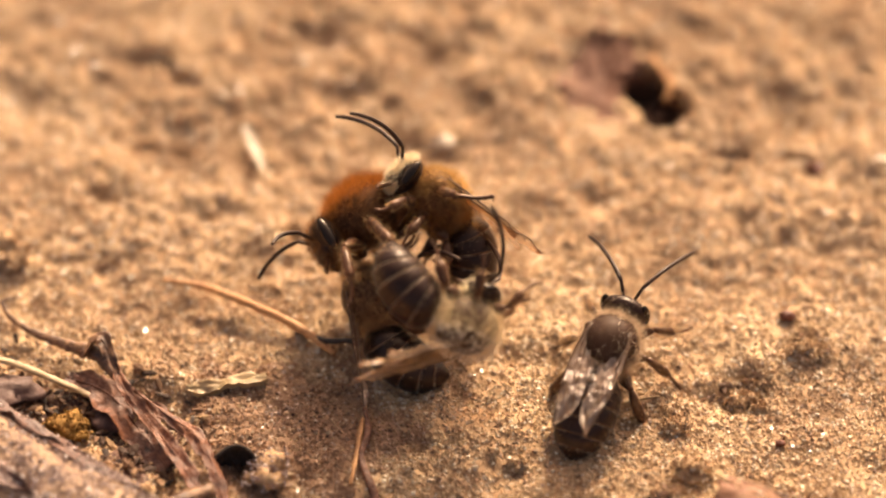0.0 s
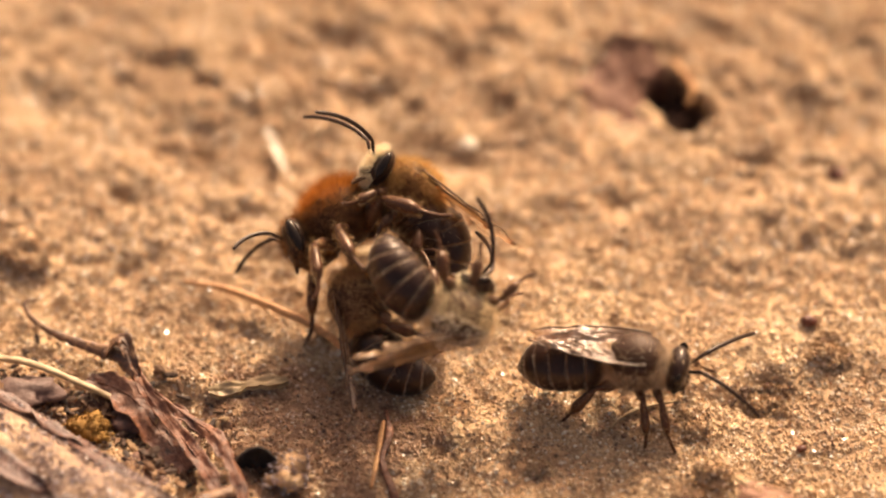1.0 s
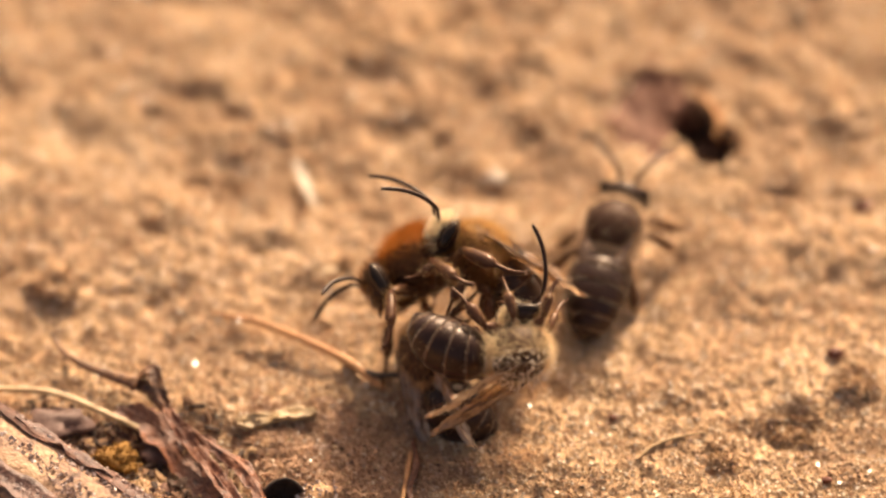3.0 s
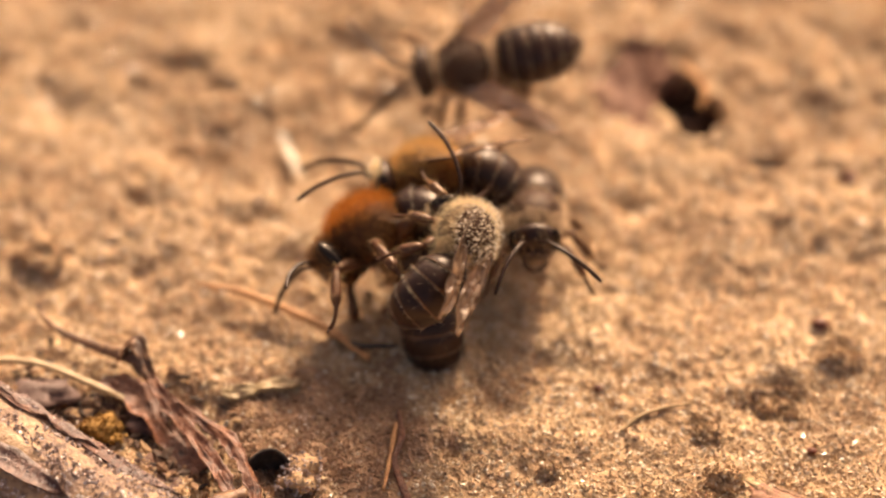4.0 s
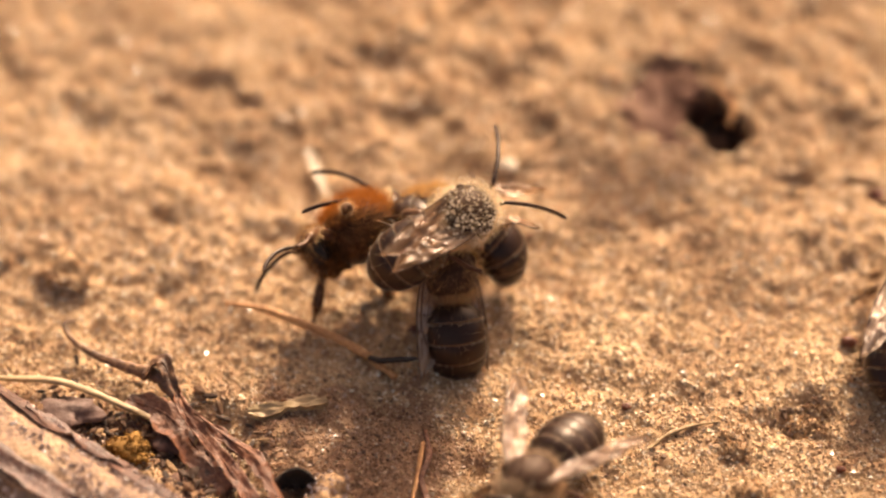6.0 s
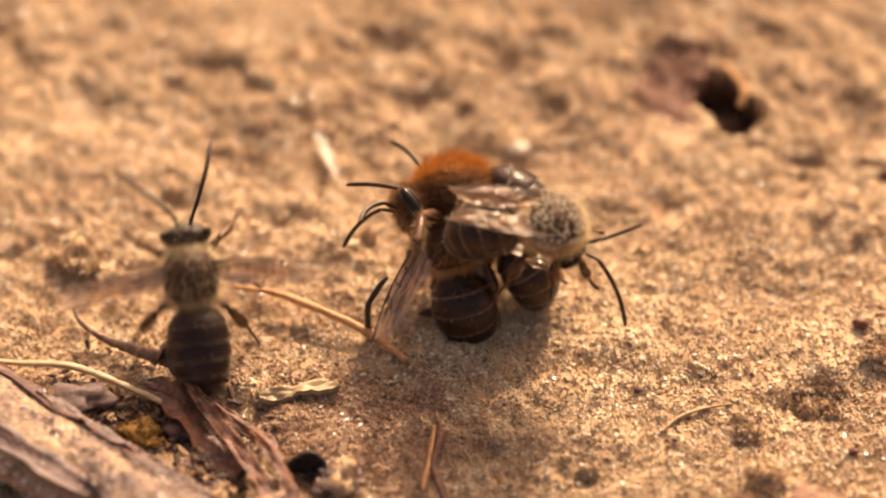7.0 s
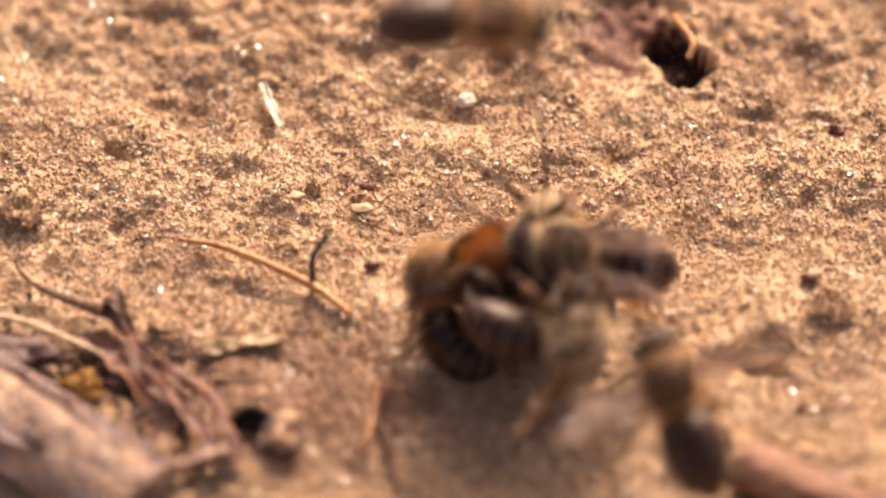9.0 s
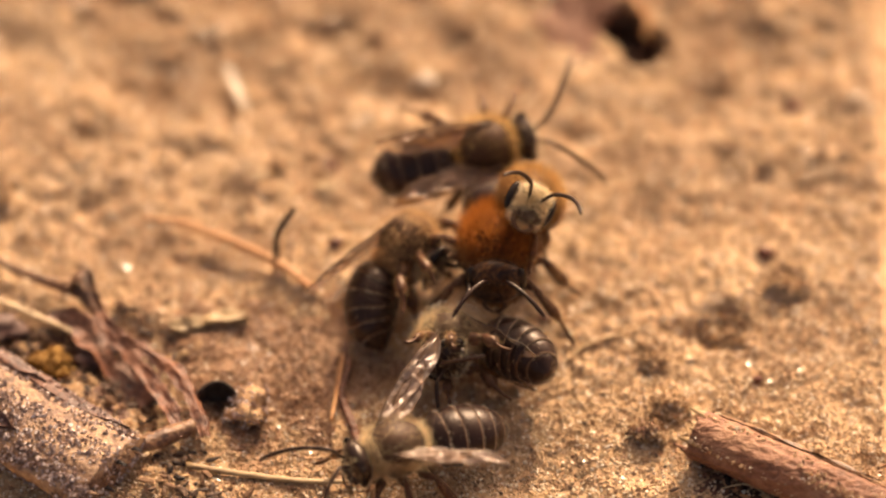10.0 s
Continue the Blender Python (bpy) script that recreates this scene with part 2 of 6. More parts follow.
CHALK = two_scale("pale_chip", 0.8, 5, [(0.3, (0.55, 0.43, 0.30)), (0.7, (0.85, 0.76, 0.62))], 0.6, 0.4, 0.06)


# ---------------------------------------------------------------- mesh helpers (millimetres)
def mesh_of(name, verts, faces, material, smooth=True):
    me = bpy.data.meshes.new(name)
    me.from_pydata([tuple(v) for v in (np.asarray(verts, float) * MM)], [], faces)
    me.materials.append(material)
    if smooth:
        me.polygons.foreach_set("use_smooth", [True] * len(me.polygons))
    me.update()
    return me


def part(name, me, parent, m=None, label=""):
    """One mesh object under a thing or under a part."""
    ob = new(name, me)
    ob.parent = parent
    if m is not None:
        ob.matrix_basis = m
    return tagged(ob, label)


def loft(rings, caps=True):
    """Closed skin over rings of equal count."""
    n = len(rings[0])
    verts = [v for r in rings for v in r]
    faces = []
    for i in range(len(rings) - 1):
        for j in range(n):
            a, b = i * n + j, i * n + (j + 1) % n
            faces.append((a, b, b + n, a + n))
    if caps:
        faces.append(tuple(range(n))[::-1])
        faces.append(tuple(range((len(rings) - 1) * n, len(rings) * n)))
    return verts, faces


def join(*pieces):
    verts, faces = [], []
    for v, f in pieces:
        k = len(verts)
        verts += list(v)
        faces += [tuple(i + k for i in q) for q in f]
    return verts, faces


def tube(points, radii, n=8, flat=1.0, rough=0.0, seed=0, ridge=0.0):
    """A tapered tube along points; flat squeezes it, rough makes it uneven, ridge gives lengthwise grooves."""
    rng = np.random.RandomState(seed)
    pts = [Vector(p) for p in points]
    rings, side = [], None
    groove = rng.uniform(-1, 1, n)
    for i, p in enumerate(pts):
        d = (pts[min(i + 1, len(pts) - 1)] - pts[max(i - 1, 0)]).normalized()
        if side is None:
            side = d.cross(Vector((0, 0, 1)))
            if side.length < 0.1:
                side = d.cross(Vector((0, 1, 0)))
        side = (side - d * side.dot(d)).normalized()
        up = side.cross(d)
        r = radii[i] if hasattr(radii, "__len__") else radii
        ring = []
        for j in range(n):
            a = 2 * math.pi * j / n
            k = r * (1 + ridge * groove[j] + rough * rng.uniform(-1, 1))
            ring.append(p + side * (math.cos(a) * k) + up * (math.sin(a) * k * flat))
        rings.append(ring)
    return loft(rings)


def smooth_path(points, steps=6):
    """Catmull-Rom through the points."""
    p = [Vector(q) for q in points]
    p = [p[0] * 2 - p[1]] + p + [p[-1] * 2 - p[-2]]
    out = []
    for i in range(1, len(p) - 2):
        for s in range(steps):
            t = s / steps
            a, b, c, d = p[i - 1:i + 3]
            out.append(0.5 * (2 * b + (c - a) * t + (2 * a - 5 * b + 4 * c - d) * t * t + (3 * b - 3 * c + d - a) * t ** 3))
    return out + [p[-2]]


def ellipsoid(c, r, nu=14, nv=9, power=1.0):
    rings = []
    for i in range(nv):
        th = math.pi * (i + 0.35) / (nv - 0.3)
        s, z = math.sin(th) ** power, -math.cos(th)
        rings.append([(c[0] + r[0] * s * math.cos(2 * math.pi * j / nu), c[1] + r[1] * s * math.sin(2 * math.pi * j / nu), c[2] + r[2] * z) for j in range(nu)])
    return loft(rings)


def lump(radius, seed, squash=(1, 1, 0.7), amp=0.3, level=3):
    """An uneven stone or clod."""
    bm = bmesh.new()
    bmesh.ops.create_icosphere(bm, subdivisions=level, radius=1.0)
    off = Vector((seed * 3.1, seed * 1.7, seed * 0.9))
    verts = []
    for v in bm.verts:
        k = 1 + amp * noise.noise(v.co * 1.3 + off) + amp * 0.6 * noise.noise(v.co * 3.4 + off) + amp * 0.3 * noise.noise(v.co * 8 + off)
        verts.append([v.co[i] * k * radius * squash[i] for i in range(3)])
    faces = [tuple(q.index for q in f.verts) for f in bm.faces]
    bm.free()
    return verts, faces


def value_noise(x, y, size, seed):
    """Smooth gradient noise, about -1..1, on a lattice turned by the seed."""
    t = 0.6 + 2.399 * seed
    u, v = (x * math.cos(t) + y * math.sin(t)) / size, (y * math.cos(t) - x * math.sin(t)) / size
    i, j = np.floor(u).astype(np.int64), np.floor(v).astype(np.int64)
    fu, fv = u - i, v - j
    su, sv = fu * fu * fu * (fu * (fu * 6 - 15) + 10), fv * fv * fv * (fv * (fv * 6 - 15) + 10)

    def corner(a, b):
        h = ((i + a) * 374761393 + (j + b) * 668265263 + seed * 974634777) & 0x7FFFFFFF
        h = ((h ^ (h >> 13)) * 1274126177) & 0x7FFFFFFF
        ang = ((h ^ (h >> 16)) & 0xFFFF) * (2 * math.pi / 65536)
        return np.cos(ang) * (fu - a) + np.sin(ang) * (fv - b)
    return 1.5 * ((corner(0, 0) * (1 - su) + corner(1, 0) * su) * (1 - sv) + (corner(0, 1) * (1 - su) + corner(1, 1) * su) * sv)


def step_up(v, lo, hi):
    """0 below lo, 1 above hi, smooth between."""
    k = np.clip((v - lo) / (hi - lo), 0, 1)
    return k * k * (3 - 2 * k)


# ---------------------------------------------------------------- ground
HOLE = (17.79, 14.30)
SHADE_BROWN_AT = (-3.56, -11.09)


def shade_brown(x, y):
    """True where the sand is browner: darker soil, with the bees' shadow painted in."""
    d = np.hypot((x - SHADE_BROWN_AT[0]) / 7.5, (y - SHADE_BROWN_AT[1]) / 6.5) + 0.4 * value_noise(x, y, 3.2, 75) + 0.25 * value_noise(x, y, 1.2, 76) + 0.15 * value_noise(x, y, 0.4, 77)
    return d < 0.8


LITTER_AT = [((-17.2, -9.4), 4.6, 2.6), ((-12.6, -12.0), 2.6, 3.4), ((24.5, -20.6), 4.4, 2.2)]


def litter(x, y):
    """True where the soil is dark with rotted leaves."""
    wob = 0.5 * value_noise(x, y, 1.9, 85) + 0.35 * value_noise(x, y, 0.7, 86)
    return np.minimum.reduce([np.hypot((x - c[0]) / rx, (y - c[1]) / ry) for c, rx, ry in LITTER_AT]) + wob < 0.8


SPOIL_AT = (14.62, 16.51)
# hollows and swells of the soil: centre, radii, turn in degrees, height (mm)
RELIEF = [
    ((-12.39, 17.52), 2.0, 1.0, 0, -0.7), ((-11.39, 18.72), 2.2, 1.2, 0, 0.4),
    ((-8.95, 5.64), 2.2, 1.0, 0, -0.8), ((-7.63, 7.04), 2.4, 1.4, 10, 0.45),
    ((-12.32, 10.32), 1.8, 1.6, 0, -0.7), ((-14.95, 6.82), 1.6, 1.2, 0, -0.6), ((-13.64, 8.79), 2.2, 1.3, 20, 0.5),
    ((3.71, 10.02), 3.6, 1.1, -8, -0.8), ((5.39, 12.53), 3.4, 1.7, 0, 0.5),
    ((-3.00, 19.61), 2.4, 1.2, -20, -0.8), ((-0.98, 21.17), 2.2, 1.6, 0, 0.6),
    ((13.77, 6.70), 1.3, 1.2, 0, -0.9), ((7.06, 12.97), 1.8, 1.0, 0, -0.6), ((7.74, 15.84), 1.7, 1.5, 0, -0.7),
    ((-8.39, -2.52), 1.1, 1.4, 0, -0.7), ((25.15, 13.64), 1.6, 3.4, 40, -0.8), ((22.16, 15.85), 1.4, 2.6, 35, 0.5),
    ((22.32, -8.09), 1.5, 1.3, 0, -0.8), ((23.83, -6.16), 1.2, 1.2, 0, 0.5), ((14.45, 15.40), 2.6, 3.4, 0, -0.9),
    ((-19.73, 14.50), 2.2, 1.5, 0, -0.6), ((-0.97, 14.51), 1.5, 1.2, 0, -0.6), ((-6.67, 14.95), 2.6, 1.7, 0, 0.6),
    ((1.04, 17.17), 2.4, 2.0, 0, 0.5), ((21.05, 7.93), 2.0, 1.2, 0, -0.5), ((-11.14, -10.24), 3.2, 3.0, 0, -1.3), ((-16.75, -8.96), 3.4, 2.4, 0, -0.9),
    ((3.68, -12.37), 2.0, 1.2, 0, -0.5), ((-6.67, -13.73), 1.2, 0.9, 0, -0.9), ((26.97, 3.13), 2.4, 1.5, 0, 0.5), ((-20.91, 3.98), 2.2, 2.0, 0, 0.6),
]


def hole_depth(x, y):
    d1 = np.hypot((x - HOLE[0] + 0.55) / 1.45, (y - HOLE[1] - 1.1) / 1.5)
    d2 = np.hypot((x - HOLE[0] - 0.45) / 1.5, (y - HOLE[1] + 0.6) / 1.75)
    d = np.clip(np.minimum(d1, d2), 0, 40)
    d = d + 0.18 * value_noise(x, y, 0.9, 51) + 0.1 * value_noise(x, y, 0.35, 52)
    lip = 0.35 * np.exp(-((d - 1.25) / 0.3) ** 2)
    return (-2.3 + 0.8 * value_noise(x, y, 0.8, 53) + 0.3 * value_noise(x, y, 0.3, 54)) / (1 + np.exp(np.clip((d - 0.95) / 0.05, -60, 60))) + lip


def ground_z(x, y):
    x, y = np.asarray(x, float), np.asarray(y, float)
    near = np.exp(-(np.hypot(x, y) / 120.0) ** 4)
    rough = 0.55 + 0.45 * np.clip(0.5 + 1.2 * value_noise(x, y, 14.0, 5), 0, 1)
    far = np.clip((y + 6) / 26.0, 0, 1)
    z = 0.45 * value_noise(x, y, 7.0, 1) + rough * 0.34 * value_noise(x, y, 3.1, 2)
    # crusty soil: dents with soft rims, small clods, then grain-sized roughness
    dent = value_noise(x, y, 3.2, 3) + 0.4 * value_noise(x, y, 1.4, 13)
    clod = value_noise(x, y, 2.3, 14) + 0.45 * value_noise(x, y, 0.9, 15)
    z = z - rough * (0.30 + 0.34 * far) * step_up(dent, 0.1, 0.9) + rough * (0.20 + 0.36 * far) * step_up(clod, 0.1, 0.9)
    z = z + rough * (0.13 + 0.17 * far) * value_noise(x, y, 0.95, 16) + 0.07 * value_noise(x, y, 0.55, 4) + 0.05 * value_noise(x, y, 0.3, 6)
    wx, wy = x + 0.7 * value_noise(x, y, 1.9, 31) + 0.3 * value_noise(x, y, 0.8, 32), y + 0.5 * value_noise(x, y, 1.9, 33) + 0.25 * value_noise(x, y, 0.8, 34)
    for (cx, cy), rx, ry, turn, h in RELIEF:
        c, s = math.cos(radians(turn)), math.sin(radians(turn))
        u, v = (wx - cx) * c + (wy - cy) * s, -(wx - cx) * s + (wy - cy) * c
        z = z + 0.8 * h * np.exp(-((u / rx) ** 2 + (v / ry) ** 2) * 1.4)
    z = z + hole_depth(x, y)
    return z * near + (1 - near) * 30 * value_noise(x, y, 2500.0, 9) * np.clip(np.hypot(x, y) / 4000 - 0.1, 0, 1)


def at_ground(xy):
    return float(ground_z(xy[0], xy[1]))


def spread_axis(lo, hi, step, reach):
    inner = np.arange(lo, hi + step / 2, step)
    out, d, right, left = step, step, [], []
    while out < reach:
        d *= 1.16
        out += d
        right.append(hi + out)
        left.append(lo - out)
    return np.concatenate([left[::-1], inner, right])


def build_ground():
    xs, ys = spread_axis(-33, 33, 0.19, 60000), spread_axis(-31, 34, 0.19, 60000)
    X, Y = np.meshgrid(xs, ys)
    Z = ground_z(X, Y)
    verts = np.stack([X, Y, Z], -1).reshape(-1, 3)
    w, h = len(xs), len(ys)
    idx = np.arange(w * h).reshape(h, w)
    quads = np.stack([idx[:-1, :-1], idx[:-1, 1:], idx[1:, 1:], idx[1:, :-1]], -1).reshape(-1, 4)
    me = bpy.data.meshes.new("ground")
    me.from_pydata((verts * MM).tolist(), [], quads.tolist())
    me.polygons.foreach_set("use_smooth", [True] * len(me.polygons))
    for m in (SAND, BURROW_SHADE, SPOIL, SAND_SHADE_BROWN, DUFF):
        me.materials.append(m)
    mid = verts[quads].mean(1)
    kind = np.zeros(len(quads), int)
    sx, sy = SPOIL_AT
    d = np.hypot((mid[:, 0] - sx) / 2.8, (mid[:, 1] - sy) / 3.3) + 0.45 * value_noise(mid[:, 0], mid[:, 1], 1.1, 71) + 0.25 * value_noise(mid[:, 0], mid[:, 1], 0.4, 72)
    kind[shade_brown(mid[:, 0], mid[:, 1])] = 3
    kind[litter(mid[:, 0], mid[:, 1])] = 4
    kind[d < 0.9] = 2
    # faces sunk in the hole get the colour with the painted shade
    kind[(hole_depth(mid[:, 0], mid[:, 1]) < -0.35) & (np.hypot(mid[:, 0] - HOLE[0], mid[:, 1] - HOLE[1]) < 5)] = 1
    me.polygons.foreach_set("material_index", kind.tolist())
    ob = new("ground", me)
    return tagged(ob, "tan sandy soil, dry and crumbly, with hollows and clods", "ground", kind="structure")


def build_grains(count=170000):
    """Loose grains on the soil, each a small faceted stone."""
    rng = np.random.RandomState(7)
    x, y = rng.uniform(-32, 32, count), rng.uniform(-30, 33, count)
    crowd = value_noise(x, y, 5.0, 21) + 0.7 * value_noise(x, y, 1.6, 22)
    keep = crowd + rng.uniform(-0.9, 0.9, count) > -1.0
    keep &= np.hypot(x - HOLE[0], y - HOLE[1]) > 2.2
    keep &= (np.hypot((x - SPOIL_AT[0]) / 2.8, (y - SPOIL_AT[1]) / 3.3) + 0.45 * value_noise(x, y, 1.1, 71) > 0.95) | (rng.rand(count) < 0.04)
    keep &= ~litter(x, y) | (rng.rand(count) < 0.3)
    x, y = x[keep], y[keep]
    n = len(x)
    r = 0.085 + 0.085 * rng.rand(n) ** 1.6
    r[rng.rand(n) > 0.988] *= 1.5
    z = ground_z(x, y) - r * 0.15
    base = np.array([(1, 0, 0), (0, 1, 0), (-1, 0, 0), (0, -1, 0), (0, 0, 1), (0, 0, -1)], float)
    tri = np.array([(0, 1, 4), (1, 2, 4), (2, 3, 4), (3, 0, 4), (1, 0, 5), (2, 1, 5), (3, 2, 5), (0, 3, 5)])
    q = rng.normal(size=(n, 4))
    q /= np.linalg.norm(q, axis=1)[:, None]
    w, a, b, c = q.T
    R = np.stack([1 - 2 * (b * b + c * c), 2 * (a * b - c * w), 2 * (a * c + b * w), 2 * (a * b + c * w), 1 - 2 * (a * a + c * c), 2 * (b * c - a * w),
                  2 * (a * c - b * w), 2 * (b * c + a * w), 1 - 2 * (a * a + b * b)], -1).reshape(n, 3, 3)
    shape = base[None] * (1 + rng.uniform(-0.35, 0.45, (n, 6, 1)))
    v = np.einsum("nij,nkj->nki", R, shape) * r[:, None, None] + np.stack([x, y, z], -1)[:, None]
    faces = (tri[None] + 6 * np.arange(n)[:, None, None]).reshape(-1, 3)
    me = bpy.data.meshes.new("sand_grains")
    me.from_pydata((v.reshape(-1, 3) * MM).tolist(), [], faces.tolist())
    me.materials.append(GRAIN)
    me.materials.append(GRAIN_SHADE_BROWN)
    # grains of the browner, shadow-tinted patch, with some swapped at random
    brown_ones = shade_brown(x, y) ^ (rng.rand(n) < 0.12)
    me.polygons.foreach_set("material_index", np.repeat(brown_ones.astype(int), 8).tolist())
    return tagged(new("sand_grains", me), "loose pale and tan quartz sand grains on the soil", "sand", kind="stuff")


# ---------------------------------------------------------------- bees
def hairs(points, normals, length, seed, lean=(0, 0, 0), spread=0.45, width=0.03):
    rng = np.random.RandomState(seed)
    p, nrm = np.asarray(points, float), np.asarray(normals, float)
    k = len(p)
    d = nrm + rng.normal(size=(k, 3)) * spread + np.asarray(lean)
    d /= np.linalg.norm(d, axis=1)[:, None]
    side = np.cross(d, rng.normal(size=(k, 3)))
    side /= np.linalg.norm(side, axis=1)[:, None]
    ln = (length * rng.uniform(0.55, 1.15, k))[:, None]
    bend = np.asarray(lean) * 0.25 * ln
    a, b = p - nrm * 0.05 - side * width / 2, p - nrm * 0.05 + side * width / 2
    m = p + d * ln * 0.6
    t = p + d * ln + bend
    v = np.stack([a, b, m + side * width * 0.35, m - side * width * 0.35, t], 1).reshape(-1, 3)
    f = []
    for i in range(k):
        o = 5 * i
        f += [(o, o + 1, o + 2, o + 3), (o + 3, o + 2, o + 4)]
    return v, f


def on_ellipsoid(c, r, count, seed, keep):
    rng = np.random.RandomState(seed)
    u = rng.normal(size=(count, 3))
    u /= np.linalg.norm(u, axis=1)[:, None]
    u = u[[keep(q) for q in u]]
    n = u / np.asarray(r)
    n /= np.linalg.norm(n, axis=1)[:, None]
    return u * np.asarray(r) + np.asarray(c), n


MESHES = {}


def cached(key, make):
    if key not in MESHES:
        MESHES[key] = make()
    return MESHES[key]


SEX = {
    "male": dict(th=(1.9, 1.75, 1.65), head=(0.72, 1.46, 1.22), ab_len=5.5, ab_w=1.86, ab_h=1.62, ant=4.4, wing=7.2),
    "female": dict(th=(2.3, 2.1, 1.95), head=(0.90, 1.72, 1.5), ab_len=6.4, ab_w=2.15, ab_h=1.75, ant=3.4, wing=8.2),
}


def spine(s, length, curl, x0):
    """A point and the down-turn on the abdomen's middle line, s from 0 at the waist to 1."""
    k = radians(curl)
    if abs(k) < 1e-3:
        return Vector((x0 - s * length, 0, 0)), 0.0
    R = length / k
    return Vector((x0 - R * math.sin(k * s), 0, -R * (1 - math.cos(k * s)))), k * s


AB_PROFILE = [(0.0, 0.42), (0.07, 0.72), (0.18, 0.93), (0.34, 1.0), (0.5, 0.99), (0.64, 0.93), (0.78, 0.78), (0.9, 0.5), (1.0, 0.12)]


def ab_radius(s):
    xs, ys = zip(*AB_PROFILE)
    return float(np.interp(s, xs, ys))


def ab_ring(s, scale, sx, curl, n=22, x0=-1.75):
    p, turn = spine(s, sx["ab_len"], curl, x0)
    r = ab_radius(s) * scale
    up = Vector((-math.sin(turn), 0, math.cos(turn)))
    return [p + Vector((0, 1, 0)) * (math.cos(2 * math.pi * j / n) * sx["ab_w"] * r) + up * (math.sin(2 * math.pi * j / n) * sx["ab_h"] * r - 0.1) for j in range(n)]


TERGITES = [(0.0, 0.2), (0.17, 0.38), (0.35, 0.56), (0.53, 0.72), (0.69, 0.86), (0.83, 1.0)]


def tergite_mesh(sex, curl, k):
    sx = SEX[sex]
    a, b = TERGITES[k]
    rings = [ab_ring(a + (b - a) * t, g, sx, curl) for t, g in ((0, 0.90), (0.12, 0.965), (0.45, 1.0), (0.90, 1.02), (0.98, 1.015), (1.0, 0.96))]
    me = mesh_of("tergite", *loft(rings), CUTICLE)
    me.materials.append(MARGIN)
    for f in list(me.polygons)[3 * 22:4 * 22] if k < 5 and sex == "male" else ():
        f.material_index = 1
    return me


def band_mesh(sex, curl, k, material):
    sx = SEX[sex]
    b = TERGITES[k][1]
    rng = np.random.RandomState(40 + k)
    pts, nrm = [], []
    for i in range(330):
        j = rng.uniform(-0.13, 0.63)
        if abs(j - 0.25) < 0.05 and rng.rand() < 0.6:
            continue
        s = b - abs(rng.normal()) * 0.006
        p, turn = spine(s, sx["ab_len"], curl, -1.75)
        up = Vector((-math.sin(turn), 0, math.cos(turn)))
        back = Vector((-math.cos(turn), 0, -math.sin(turn)))
        a = 2 * math.pi * j
        r = ab_radius(s) * 1.02
        out = Vector((0, 1, 0)) * math.cos(a) / sx["ab_w"] + up * math.sin(a) / sx["ab_h"]
        pts.append(p + Vector((0, 1, 0)) * (math.cos(a) * sx["ab_w"] * r) + up * (math.sin(a) * sx["ab_h"] * r - 0.1))
        nrm.append((out.normalized() * 0.35 + back).normalized())
    return mesh_of("hair_band", *hairs(pts, nrm, 0.17, 60 + k, spread=0.25, width=0.011), material, False)


def down_mesh(sex, curl, material):
    """Short sparse hair over the abdomen, longer near the waist, the flanks and the tip."""
    sx = SEX[sex]
    rng = np.random.RandomState(77)
    pts, nrm = [], []
    for i in range(520):
        s, a = rng.rand() ** 1.3, rng.uniform(0, 2 * math.pi)
        if math.sin(a) > 0.2 and 0.2 < s < 0.85 and rng.rand() < 0.6:
            continue
        p, turn = spine(s, sx["ab_len"], curl, -1.75)
        up = Vector((-math.sin(turn), 0, math.cos(turn)))
        back = Vector((-math.cos(turn), 0, -math.sin(turn)))
        r = ab_radius(s)
        out = Vector((0, 1, 0)) * math.cos(a) / sx["ab_w"] + up * math.sin(a) / sx["ab_h"]
        pts.append(p + Vector((0, 1, 0)) * (math.cos(a) * sx["ab_w"] * r) + up * (math.sin(a) * sx["ab_h"] * r - 0.1))
        nrm.append((out.normalized() + back * 0.5).normalized())
    return mesh_of("abdomen_down", *hairs(pts, nrm, 0.36, 78, spread=0.3, width=0.014), material, False)


def thorax_mesh(sex):
    a, b, c = SEX[sex]["th"]
    main = ellipsoid((0, 0, 0), (a, b, c), 22, 15, 0.92)
    shield = ellipsoid((-0.35 * a, 0, 0.42 * c), (0.5 * a, 0.62 * b, 0.5 * c), 16, 9)
    rear = ellipsoid((-0.72 * a, 0, -0.1 * c), (0.42 * a, 0.6 * b, 0.62 * c), 16, 9)
    tegulae = [ellipsoid((0.25 * a, s * 0.83 * b, 0.45 * c), (0.3, 0.2, 0.16), 10, 7) for s in (-1, 1)]
    return mesh_of("thorax", *join(main, shield, rear, *tegulae), CUTICLE_MATT)


